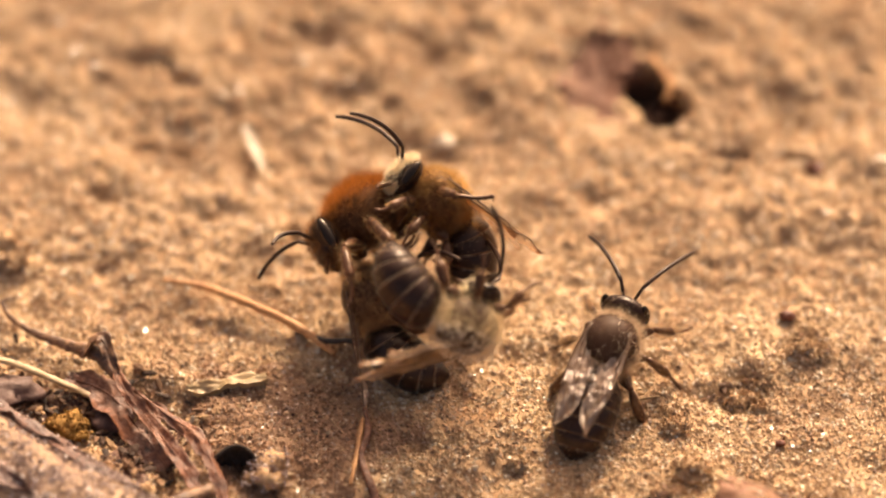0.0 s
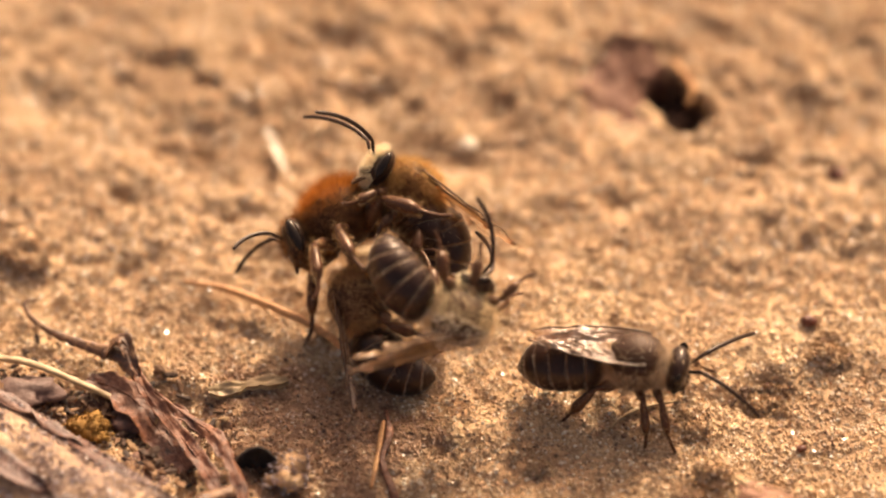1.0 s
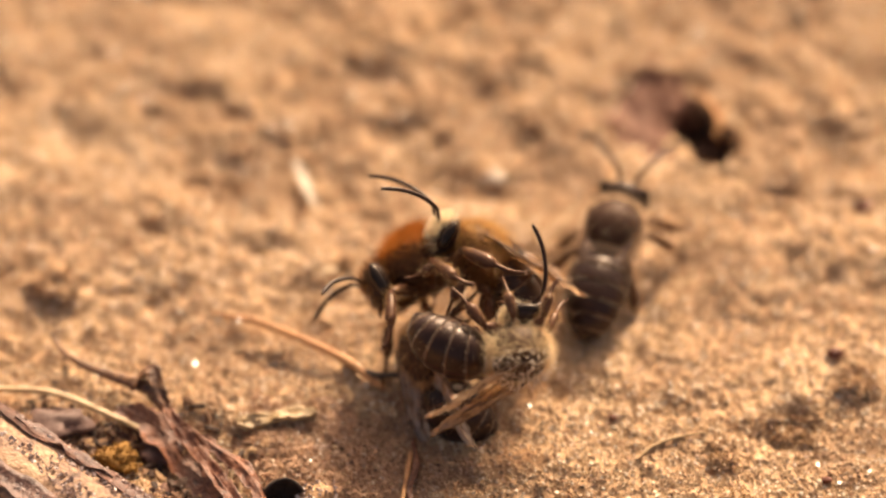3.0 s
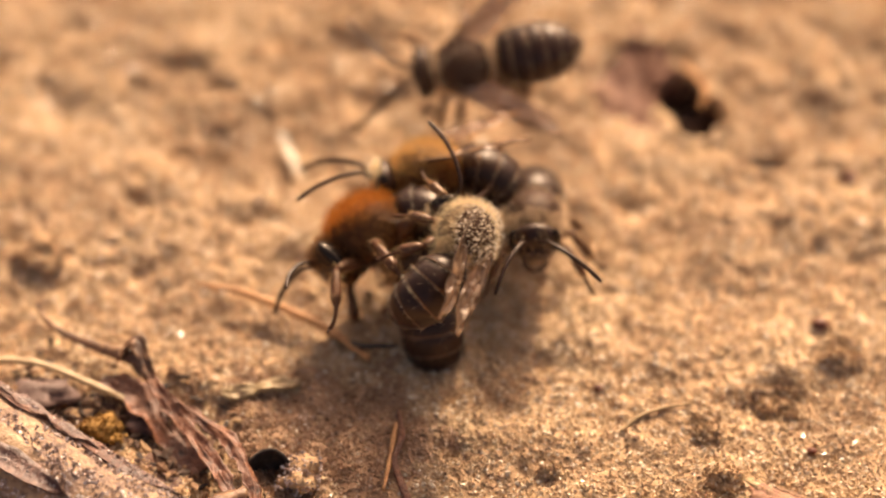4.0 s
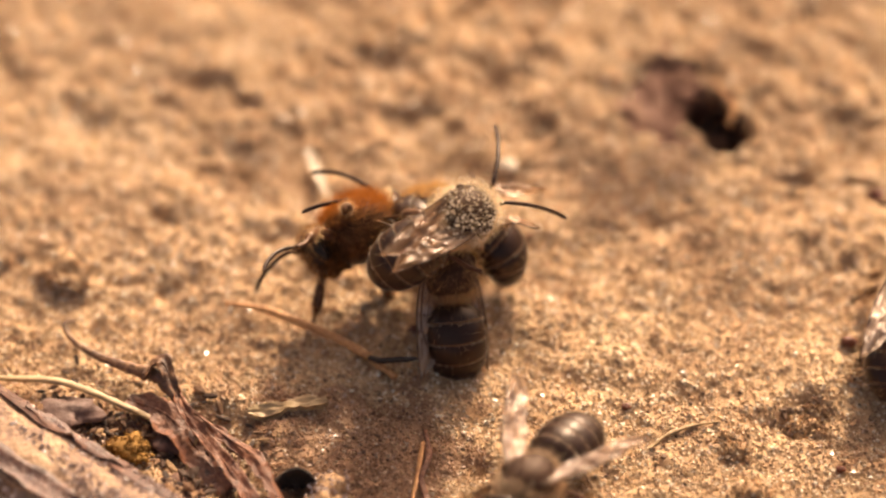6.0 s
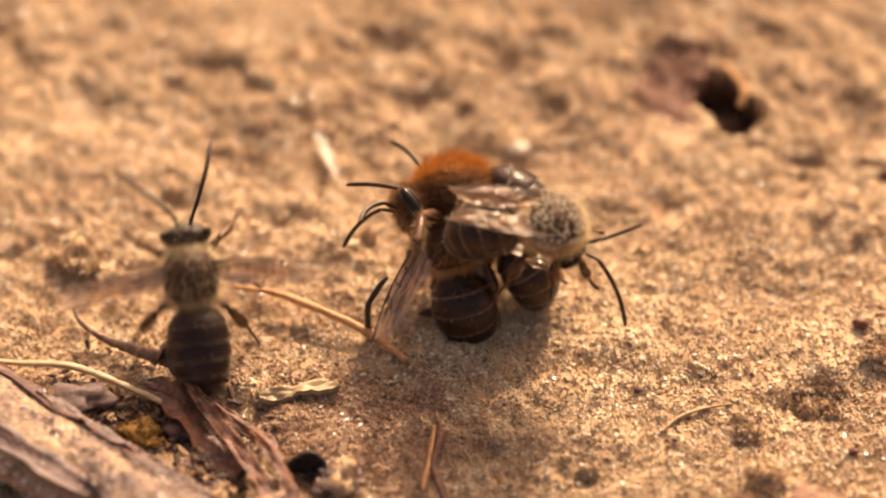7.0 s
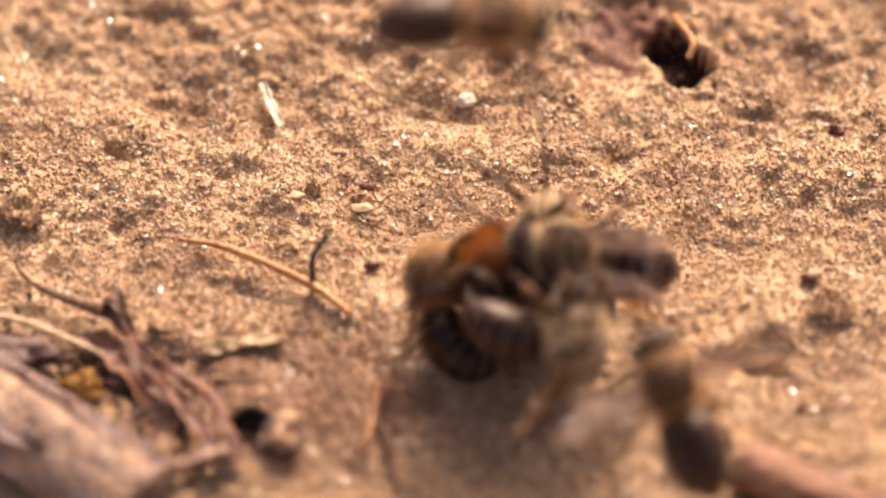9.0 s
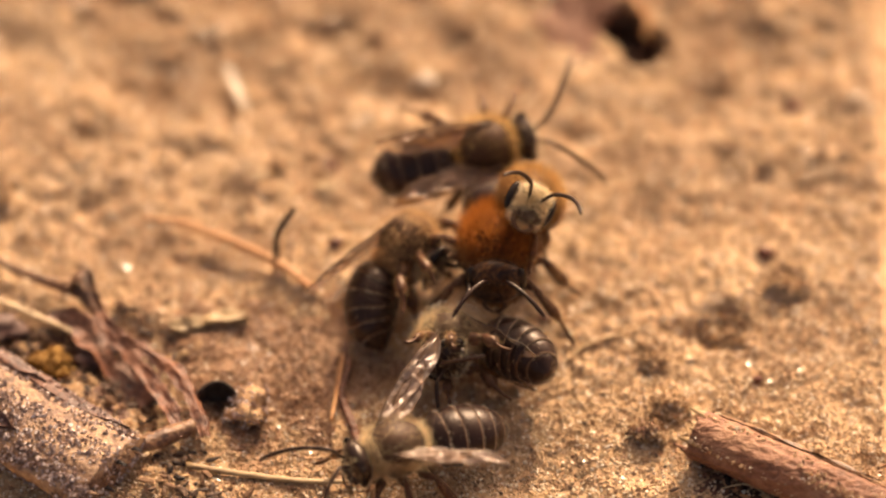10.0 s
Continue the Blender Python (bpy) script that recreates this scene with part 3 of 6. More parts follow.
def thorax_fur_mesh(sex, material):
    """Plumes over the thorax, longest on the flanks and the collar; a worn back is nearly bald."""
    a, b, c = SEX[sex]["th"]
    if sex == "male":
        # dense on flanks, collar and rear; the disc of the back is worn, most so on the brown and dusty ones
        disc = {FUR_BROWN: 0.04, FUR_SILVER: 0.12, FUR_GOLD: 0.8, FUR_PALE: 0.1}.get(material, 0.14)
        p, n = on_ellipsoid((0, 0, 0), (a, b, c), 19000, 3, lambda q: ((q[1] * 71.7) % 1 < disc if q[2] > 0.42 and abs(q[0]) < 0.72 else abs(q[0]) > 0.55 or (q[0] * 53.3) % 1 < (0.2 if q[2] < ({FUR_GOLD: 0.15, FUR_SILVER: 0.08}.get(material, -0.2)) else 0.35 if material is FUR_BUFF else 0.55)))
        k = len(p) // 2
        long, short = hairs(p[:k], n[:k], 0.78, 4, (-0.5, 0, -0.1), 0.5, 0.010), hairs(p[k:], n[k:], 0.5, 5, (-0.6, 0, 0), 0.7, 0.010)
        return mesh_of("thorax_fur", *join(long, short), material, False)
    p, n = on_ellipsoid((0, 0, 0), (a, b, c), 30000, 3, lambda q: q[2] > 0.4 + 0.1 * abs(q[0]) or (q[2] > 0.15 and (q[0] * 37.7) % 1 < 0.35))
    return mesh_of("thorax_fur", *join(hairs(p[::2], n[::2], 1.0, 4, (-0.4, 0, 0), 0.45, 0.011), hairs(p[1::2], n[1::2], 0.65, 6, (-0.3, 0, 0), 0.6, 0.011)), material, False)


def flank_fur_mesh(sex):
    """Darker hair below the coloured back."""
    p, n = on_ellipsoid((0, 0, 0), SEX[sex]["th"], 16000, 13, lambda q: -0.8 < q[2] < 0.42)
    return mesh_of("flank_fur", *hairs(p, n, 0.7, 14, (-0.4, 0, -0.3), 0.5, 0.011), FUR_UMBER, False)


def head_mesh(sex):
    a, b, c = SEX[sex]["head"]
    skull = ellipsoid((0.75, 0, -0.2), (a, b, c), 18, 13, 0.9)
    clypeus = ellipsoid((1.25, 0, -0.75), (0.45, 0.75 * b, 0.42 * c), 12, 7)
    ocelli = [ellipsoid((0.95, y, 0.82 * c - 0.1), (0.09, 0.09, 0.09), 8, 5) for y in (-0.26, 0, 0.26)]
    return mesh_of("head", *join(skull, clypeus, *ocelli), CUTICLE)


def eye_mesh(sex, side):
    a, b, c = SEX[sex]["head"]
    return mesh_of("eye", *ellipsoid((0.86, side * 0.84 * b, -0.12), (0.46 * a, 0.22 * b, 0.72 * c), 16, 12), EYE)


def face_fur_mesh(sex, material, full):
    """A full pale face on some, a beard under a bare dark brow on the other males, a ruff behind the female's bare face."""
    a, b, c = SEX[sex]["head"]
    if full:
        p, n = on_ellipsoid((0.78, 0, -0.2), (a, 0.86 * b, c), 12000, 8, lambda q: q[0] > 0.1 and abs(q[1]) < 0.74)
        return mesh_of("face_fur", *hairs(p, n, 0.48, 9, (0.1, 0, -0.35), 0.5, 0.02), material, False)
    if sex == "male":
        p, n = on_ellipsoid((0.78, 0, -0.2), (a, 0.86 * b, c), 6000, 8, lambda q: (q[0] > 0.0 and abs(q[1]) < 0.7 and q[2] < -0.15) or (q[2] < -0.3 and q[0] < 0.2) or (q[1] * 61.3) % 1 < 0.05)
        return mesh_of("face_fur", *hairs(p, n, 0.48, 9, (0.1, 0, -0.35), 0.5, 0.024), material, False)
    p, n = on_ellipsoid((0.78, 0, -0.2), (a, 0.86 * b, c), 14000, 8, lambda q: q[0] < -0.25 or (q[2] < -0.3 and q[0] < 0.2) or (q[0] > 0 and abs(q[1]) < 0.74 and (q[1] * 61.3) % 1 < 0.22))
    return mesh_of("face_fur", *hairs(p, n, 0.48, 9, (0.1, 0, -0.35), 0.5, 0.02), material, False)


def antenna_mesh(sex, side, bendy):
    ln = SEX[sex]["ant"]
    pts, rad = [Vector((1.35, side * 0.3, 0.1)), Vector((1.75, side * 0.5, 0.5)), Vector((2.05, side * 0.68, 0.85))], [0.10, 0.11, 0.10]
    d = Vector((0.75, side * (0.55 + 0.2 * bendy), 0.28)).normalized()
    p = pts[-1]
    for i in range(11):
        d = (d + Vector((0.0, side * 0.03 * bendy, -0.075))).normalized()
        p = p + d * ln / 11
        pts += [p - d * ln / 11 * 0.12, p]
        r = 0.14 if i < 10 else 0.1
        rad += [r, r * 0.86]
    return mesh_of("antenna", *tube(pts, rad, 8), CUTICLE)


def mandible_mesh(side):
    pts = smooth_path([(1.25, side * 0.55, -1.1), (1.5, side * 0.6, -1.45), (1.62, side * 0.25, -1.75), (1.6, side * -0.1, -1.85)], 4)
    return mesh_of("mandible", *tube(pts, [0.2 - 0.012 * i for i in range(len(pts))], 8, 0.7), CUTICLE_RED)


def wing_outline(s, length, width, hind):
    """Front and back edge at s, from root 0 to tip 1."""
    if hind:
        front = 0.10 * math.sin(math.pi * s)
        back = -0.62 * (math.sin(math.pi * min(1, s * 0.93 + 0.07)) ** 0.75)
    else:
        front = 0.16 * math.sin(math.pi * s ** 0.9)
        back = -(0.12 + 0.9 * s) * (1 - s ** 4.5) ** 0.8
        back *= 0.62
    return front * width, back * width


def wing_meshes(sex, side, hind, amber):
    length = SEX[sex]["wing"] * (0.68 if hind else 1.0)
    width = 2.5 * length / 7.0
    nu, nv = 44, 12
    verts, faces = [], []

    def place(s, t):
        f, b = wing_outline(s, length, width, hind)
        y = f + (b - f) * t
        z = 0.12 * math.sin(9 * s + 2) * math.sin(math.pi * t) + 0.10 * math.sin(t * 7) * s + 0.25 * s * s + s * 0.30 * noise.noise(Vector((s * 8, t * 4, 3.0 + side + 5 * hind))) + s * 0.10 * noise.noise(Vector((s * 18, t * 9, 8.0 + side)))
        return Vector((-s * length * (1 - 0.05 * t), side * y, z))
    for i in range(nu + 1):
        for j in range(nv + 1):
            verts.append(place(i / nu, j / nv))
    for i in range(nu):
        for j in range(nv):
            a = i * (nv + 1) + j
            faces.append((a, a + 1, a + nv + 2, a + nv + 1))
    sheet = mesh_of("hindwing" if hind else "forewing", verts, faces, WING_AMBER if amber else WING)
    lift = Vector((0, 0, 0.015))
    lines = [[(s, 0.01) for s in np.linspace(0, 0.98, 14)], [(0.02, 0.3), (0.2, 0.32), (0.45, 0.34), (0.62, 0.3)], [(0.02, 0.55), (0.25, 0.6), (0.5, 0.66), (0.66, 0.8)]]
    if not hind:
        lines += [[(0.42, 0.02), (0.46, 0.18), (0.45, 0.34)], [(0.62, 0.02), (0.58, 0.16), (0.62, 0.3)], [(0.45, 0.34), (0.52, 0.5), (0.5, 0.66)], [(0.62, 0.3), (0.7, 0.42), (0.66, 0.62)],
                  [(0.62, 0.3), (0.78, 0.2), (0.84, 0.04)], [(0.3, 0.33), (0.33, 0.48), (0.3, 0.6)], [(0.66, 0.62), (0.56, 0.6), (0.5, 0.66)], [(0.7, 0.42), (0.84, 0.5)], [(0.66, 0.62), (0.8, 0.78)]]
    else:
        lines += [[(0.4, 0.03), (0.44, 0.34)], [(0.44, 0.34), (0.7, 0.3)]]
    pieces = []
    for k, ln in enumerate(lines):
        path = smooth_path([place(s, t) + lift for s, t in ln], 3)
        thick = 0.075 if k == 0 else 0.04
        pieces.append(tube(path, [thick * (1 - 0.5 * i / len(path)) for i in range(len(path))], 5))
    if not hind:
        pieces.append(tube([place(0.55, 0.02) + lift, place(0.59, 0.05) + lift, place(0.64, 0.02) + lift], [0.05, 0.11, 0.05], 6, 0.4))
    return sheet, mesh_of("venation", *join(*pieces), VEIN)


# knee and foot of the front, middle and hind leg, from the hip (left side)
LEG_SHAPES = [
    [(1.0, 1.2, 0.2), (1.7, 2.1, -1.35), (2.4, 2.6, -2.2)],
    [(0.1, 1.5, 0.4), (0.0, 2.7, -1.3), (-0.3, 3.4, -2.2)],
    [(-1.1, 1.3, 0.5), (-2.3, 2.2, -1.1), (-3.4, 2.8, -2.2)],
]


def leg_meshes(which, side, tucked):
    def q(p):
        if tucked:
            return Vector((p[0] * 0.75, side * p[1] * 0.5, p[2] * 0.65 - 0.28 * abs(p[1])))
        return Vector((p[0], side * p[1], p[2]))
    knee, ankle, foot = [q(p) for p in LEG_SHAPES[which]]
    hip = Vector((0, 0, 0))
    k = (1.0, 1.1, 1.3)[which]
    mid = hip.lerp(knee, 0.5) + Vector((0, 0, 0.1))
    thick = 1.45 if tucked else 1.3
    k *= thick
    femur = tube([hip, hip.lerp(knee, 0.15), mid, knee.lerp(hip, 0.08), knee], [0.24, 0.21, 0.25 * k, 0.2, 0.15], 10)
    tibia = tube([knee, knee.lerp(ankle, 0.2), knee.lerp(ankle, 0.75), ankle], [0.15, 0.16 * k, 0.22 * k, 0.17], 10)
    pts, rad = [], []
    for i in range(6):
        p = ankle.lerp(foot, i / 5) + Vector((0, 0, -0.12 * math.sin(math.pi * i / 5)))
        pts += [p, p + (foot - ankle) * 0.03]
        rad += [0.115 if i else 0.16, 0.085]
    claws = []
    for c in (-1, 1):
        end = foot + (foot - ankle) * 0.08
        claws.append(tube([end, end + Vector((0.12, c * 0.1, 0.0)), end + Vector((0.16, c * 0.16, -0.12))], [0.04, 0.03, 0.015], 5))
    tarsus = join(tube(pts, rad, 7), *claws)
    rng = np.random.RandomState(which)
    hp, hn = [], []
    for i in range(420):
        a, b = (hip, knee) if i % 3 == 0 else (knee, ankle)
        d = Vector(rng.normal(size=3))
        axis = (b - a).normalized()
        d = (d - axis * d.dot(axis)).normalized()
        hp.append(a.lerp(b, rng.uniform(0.1, 1.0)) + d * 0.14)
        hn.append((d + axis * 0.6).normalized())
    brush = hairs(hp, hn, 0.45, 11 + which, spread=0.25, width=0.013)
    return (mesh_of("leg", *femur, LEG), mesh_of("tibia", *tibia, LEG), mesh_of("tarsus", *tarsus, LEG), mesh_of("leg_hair", *brush, FUR_BUFF, False))


def wing_pose(sex, side, hind, spread, lift):
    a, b, c = SEX[sex]["th"]
    x, z = (0.12 * a, 0.62 * c) if hind else (0.38 * a, 0.6 * c)
    return pose(x * MM, side * 0.72 * b * MM, (z + (0.0 if hind else 0.12)) * MM, side * 8, lift, -side * (spread * (1.12 if hind else 1.0)))


def hip_pose(sex, which, side, turn=0.0, raise_=0.0):
    a, b, c = SEX[sex]["th"]
    return pose((0.5, 0.0, -0.5)[which] * a * MM, side * 0.38 * b * MM, -0.82 * c * MM, side * raise_, 0, side * turn)


def neck_pose(sex, nod=0.0, turn=0.0, tuck=0.0):
    a, b, c = SEX[sex]["th"]
    return pose((0.86 * a - 0.8 * tuck) * MM, 0, (-0.05 - 1.0 * tuck) * MM, 0, nod, turn)


def make_bee(label, sex="male", curl=18, nod=12, turn=0, spread=8, lift=4, tucked=False, fur=None, amber=False, seed=0, dusty=False, tuck=0.0, nods=()):
    rng = np.random.RandomState(seed)
    fur = fur or FUR_BUFF
    bee = new("bee")
    tagged(bee, label, "bee", "bees on the sand")
    thorax = part("thorax", cached(("thorax", sex), lambda: thorax_mesh(sex)), bee)
    part("thorax_fur", cached(("tfur", sex, fur.name), lambda: thorax_fur_mesh(sex, fur)), thorax)
    if fur in (FUR_RUST, FUR_GOLD):
        part("flank_fur", cached(("flank", sex), lambda: flank_fur_mesh(sex)), thorax, label="dark brown fur on the flanks")
    if dusty:
        part("sand_dust", cached(("dust", sex), lambda: dust_mesh(sex, 1700, 0.03, 0.085, 0.3)), thorax, label="pale sand grains stuck on the back")
    elif fur is FUR_BROWN:
        part("sand_dust", cached(("specks", sex), lambda: dust_mesh(sex, 170, 0.02, 0.055, 0.1)), thorax, label="a few pale specks of sand")
    head = part("head", cached(("head", sex), lambda: head_mesh(sex)), bee, neck_pose(sex, nod, turn, tuck))
    part("face_fur", cached(("ffur", sex, fur.name), lambda: face_fur_mesh(sex, (FUR_BROWN if fur is FUR_BROWN else FUR_FACE) if sex == "male" else FUR_UMBER, fur is FUR_GOLD)), head)
    for s in (-1, 1):
        part("eye", cached(("eye", sex, s), lambda: eye_mesh(sex, s)), head, label="glossy black eye")
        k = round(float(rng.uniform(-1, 1)), 1)
        part("antenna", antenna_mesh(sex, s, k), head)
        part("mandible", cached(("mand", s), lambda: mandible_mesh(s)), head)
    abdomen = part("abdomen", cached(("down", sex, curl), lambda: down_mesh(sex, curl, FUR_BROWN)), bee)
    for k in range(6):
        part("tergite", cached(("terg", sex, curl, k), lambda: tergite_mesh(sex, curl, k)), abdomen)
    for k in range(5):
        part("hair_band", cached(("band", sex, curl, k), lambda: band_mesh(sex, curl, k, FUR_BAND)), abdomen, label="pale hair fringe")
    wings = []
    for hind in (False, True):
        for s in (-1, 1):
            sheet, veins = cached(("wing", sex, s, hind, amber), lambda: wing_meshes(sex, s, hind, amber))
            w = part("hindwing" if hind else "forewing", sheet, bee, wing_pose(sex, s, hind, spread, lift))
            part("venation", veins, w)
            wings.append((w, s, hind))
    legs = []
    for which in range(3):
        for s in (-1, 1):
            m = cached(("leg", which, s, tucked), lambda: leg_meshes(which, s, tucked))
            g = part("leg", m[0], bee, hip_pose(sex, which, s, float(rng.uniform(-14, 14)), float(rng.uniform(-8, 12)) if tucked else 0))
            for name, me in zip(("tibia", "tarsus", "leg_hair"), m[1:]):
                part(name, me, g)
            if sex == "female":
                g.scale = (1.3, 1.3, 1.3)
            legs.append((g, which, s))
    return dict(ob=bee, sex=sex, tuck=tuck, nods=nods or ((0, nod), (10, nod)), wings=wings, legs=legs, head=head)


def dust_mesh(sex, count, small, large, top):
    """Fine sand caught in the hairs of the back."""
    rng = np.random.RandomState(15)
    p, n = on_ellipsoid((0, 0, 0), SEX[sex]["th"], count, 16, lambda q: q[2] > top)
    pieces = []
    for a, b in zip(p, n):
        r = rng.uniform(small, large)
        c = Vector(a) + Vector(b) * rng.uniform(0.02, 0.55)
        dirs = [Vector(v) * r * rng.uniform(0.7, 1.3) for v in ((1, 0, 0), (0, 1, 0), (-1, 0, 0), (0, -1, 0), (0, 0, 1), (0, 0, -1))]
        pieces.append(([c + d for d in dirs], [(0, 1, 4), (1, 2, 4), (2, 3, 4), (3, 0, 4), (1, 0, 5), (2, 1, 5), (3, 2, 5), (0, 3, 5)]))
    return mesh_of("sand_dust", *join(*pieces), CHALK, False)


female = make_bee("large female bee with rust-orange furry back and dark head", "female", 145, 45, 0, 6, 2, False, FUR_RUST, False, 1, nods=((0, -8), (2.7, -8), (3.7, 22), (6.8, 22), (7.2, 8), (9, 8), (9.4, -12), (10, -12)))
suitor_top = make_bee("male bee with golden furry back and amber wings clinging on", "male", 95, 5, 0, 10, 6, True, FUR_GOLD, True, 2, nods=((0, 10), (9, 10), (9.4, -20), (10, -20)))
suitor_front = make_bee("male bee with sand-dusted pale back and glossy dark abdomen", "male", 75, 110, 0, -4, 4, True, FUR_SILVER, True, 3, True, tuck=1.25, nods=((0, 110), (2.7, 110), (3.7, 20), (6.9, 20), (7.3, 110), (10, 110)))
suitor_low = make_bee("male bee with cream fur low in the ball of bees", "male", 80, 95, 0, 22, 4, True, FUR_BUFF, False, 4, tuck=1.25)
walker = make_bee("male bee walking on the sand with folded clear wings", "male", 22, 18, 0, -7, 5, False, FUR_BROWN, False, 5)
runner = make_bee("male bee with half-spread wings and a grey-brown back", "male", 12, 18, 0, 34, 6, False, FUR_BROWN, False, 6)
visitor = make_bee("male bee with cream fur fringes and clear wings held out", "male", 15, 8, 0, 60, 10, False, FUR_SILVER, False, 7)
climber = make_bee("male bee with yellowish fur and a dark striped abdomen", "male", 28, 15, 0, 24, 12, False, FUR_PALE, True, 8)
flyer = make_bee("flying male bee with golden fur, wings beating", "male", 20, 15, 0, 70, 10, True, FUR_BUFF, False, 9)
passer = make_bee("flying male bee with a dark brown striped abdomen", "male", 15, 15, 0, 75, 10, True, FUR_BUFF, False, 10)


# ---------------------------------------------------------------- litter
def stick(name, points, radii, material, label, category, n=14, rough=0.05, ridge=0.08, flat=1.0, seed=0, steps=8):
    path = smooth_path(points, steps)
    rad = np.interp(np.linspace(0, 1, len(path)), np.linspace(0, 1, len(radii)), radii)
    return tagged(new(name, mesh_of(name, *tube(path, rad, n, flat, rough, seed, ridge), material)), label, category)


def on_soil(xy, up=0.0):
    return (xy[0], xy[1], at_ground(xy) + up)


def branch(start, end, radius, seed, taper=0.0, nu=190, nv=72, crust=0, squash=0.88):
    """A weathered stick with grooves and knots, and thin flakes of bark lying on it."""
    a, b = Vector(start), Vector(end)
    d = (b - a).normalized()
    side, length = d.cross(Vector((0, 0, 1))).normalized(), (b - a).length
    rng = np.random.RandomState(seed)

    def skin(s, ang, extra=0.0):
        q = Vector((s * length / radius * 0.35, math.cos(ang) * 2.2, math.sin(ang) * 2.2)) + Vector((seed, 0, 0))
        r = radius * (1 - taper * max(0, 1 - s * 6)) * (1 + 0.10 * noise.noise(q * 0.7) + 0.07 * noise.noise(q * 2.1) + 0.045 * noise.noise(q * 5.3) + 0.04 * noise.noise(q * 11) + 0.03 * noise.noise(q * 25))
        return a + d * (s * length) + (side * math.cos(ang) + Vector((0, 0, 1)) * math.sin(ang) * squash) * (r + extra) + Vector((0, 0, extra * (1 - squash)))
    rings = [[skin(i / nu, 2 * math.pi * j / nv) for j in range(nv)] for i in range(nu + 1)]
    flakes = []
    for k in range(4):
        s0, mid = rng.uniform(0.15, 0.5), rng.uniform(0.5, 2.6)
        s1, wide = s0 + rng.uniform(0.25, 0.48), rng.uniform(0.12, 0.3)
        if k == 0:
            s0, s1, mid, wide = 0.04, 0.97, 2.5, 0.3
        n, verts, faces = 34, [], []
        for i in range(n + 1):
            t = i / n
            w = wide * (math.sin(math.pi * min(1, t + 0.04)) ** 0.4) * (1 + 0.5 * noise.noise(Vector((t * 7, k * 3.1, seed))))
            for j in range(5):
                u = (j / 4 - 0.5) * 2
                lift = (0.03 if k == 0 else 0.05) * radius * (0.6 + abs(u)) * (1 + noise.noise(Vector((t * 5, u, k))))
                verts.append(skin(s0 + (s1 - s0) * t, mid + u * w, lift))
        m = len(verts)
        verts += [v + Vector((0, 0, -0.06 * radius)) for v in verts]
        for i in range(n):
            for j in range(4):
                q = i * 5 + j
                faces += [(q, q + 5, q + 6, q + 1), (m + q, m + q + 1, m + q + 6, m + q + 5)]
            for q in (i * 5, i * 5 + 4):
                faces.append((q, q + 5, m + q + 5, m + q))
        flakes.append((verts, faces))
    stuck = []
    for k in range(crust):
        s, ang = min(1.0, rng.rand() * 1.04), rng.uniform(-0.9, 3.7)
        if noise.noise(Vector((s * length * 0.16, ang * 2.3, seed + 40))) + rng.uniform(-0.12, 0.12) < (0.1 if s < 0.6 else -0.1):
            continue
        r = rng.uniform(0.04, 0.14)
        c = skin(s, ang, r * 0.3 if s < 1 else -radius * rng.rand() ** 1.5)
        dirs = [Vector(q) * r * rng.uniform(0.6, 1.4) + Vector(rng.uniform(-0.4, 0.4, 3)) * r for q in ((1, 0, 0), (0, 1, 0), (-1, 0, 0), (0, -1, 0), (0, 0, 1), (0, 0, -1))]
        stuck.append(([c + q for q in dirs], [(0, 1, 4), (1, 2, 4), (2, 3, 4), (3, 0, 4), (1, 0, 5), (2, 1, 5), (3, 2, 5), (0, 3, 5)]))
    return loft(rings), flakes, stuck


def ragged(name, points, widths, material, label, category, seed=0, fold=0.5, steps=10, thick=0.07):
    """A shrivelled strip of leaf: torn edges, folded along its middle, with some thickness."""
    path = smooth_path(points, steps)
    wid = np.interp(np.linspace(0, 1, len(path)), np.linspace(0, 1, len(widths)), widths)
    cols, verts, faces = 9, [], []
    for i, p in enumerate(path):
        d = (path[min(i + 1, len(path) - 1)] - path[max(i - 1, 0)]).normalized()
        side = d.cross(Vector((0, 0, 1))).normalized()
        twist = 0.9 * noise.noise(Vector((i * 0.09, seed, 1.0)))
        up = side.cross(d)
        side, up = side * math.cos(twist) + up * math.sin(twist), up * math.cos(twist) - side * math.sin(twist)
        for j in range(cols):
            u = j / (cols - 1) * 2 - 1
            e = 1 + 0.55 * noise.noise(Vector((i * 0.33, seed * 2.0, 3.0 + np.sign(u)))) + 0.3 * noise.noise(Vector((i * 0.9, seed, 7 + np.sign(u))))
            w = wid[i] * e
            lift = fold * w * (abs(u) ** 1.4) + 0.28 * noise.noise(Vector((i * 0.3, u * 2.5, seed)))
            verts.append(p + side * (u * w) + up * lift)
    m = len(verts)
    verts += [v - Vector((0, 0, thick)) for v in verts]
    n = len(path)
    for i in range(n - 1):
        for j in range(cols - 1):
            q = i * cols + j
            faces += [(q, q + 1, q + cols + 1, q + cols), (m + q, m + q + cols, m + q + cols + 1, m + q + 1)]
        for q in (i * cols, i * cols + cols - 1):
            faces.append((q, q + cols, m + q + cols, m + q))
    ob = tagged(new(name, mesh_of(name, verts, faces, material)), label, category)
    if category == "dry leaf":
        part("midrib", mesh_of("midrib", *tube([p + Vector((0, 0, 0.02)) for p in path], [0.09 * (1 - 0.6 * i / n) for i in range(n)], 7, 0.6, 0.2, seed), material), ob)
    return ob


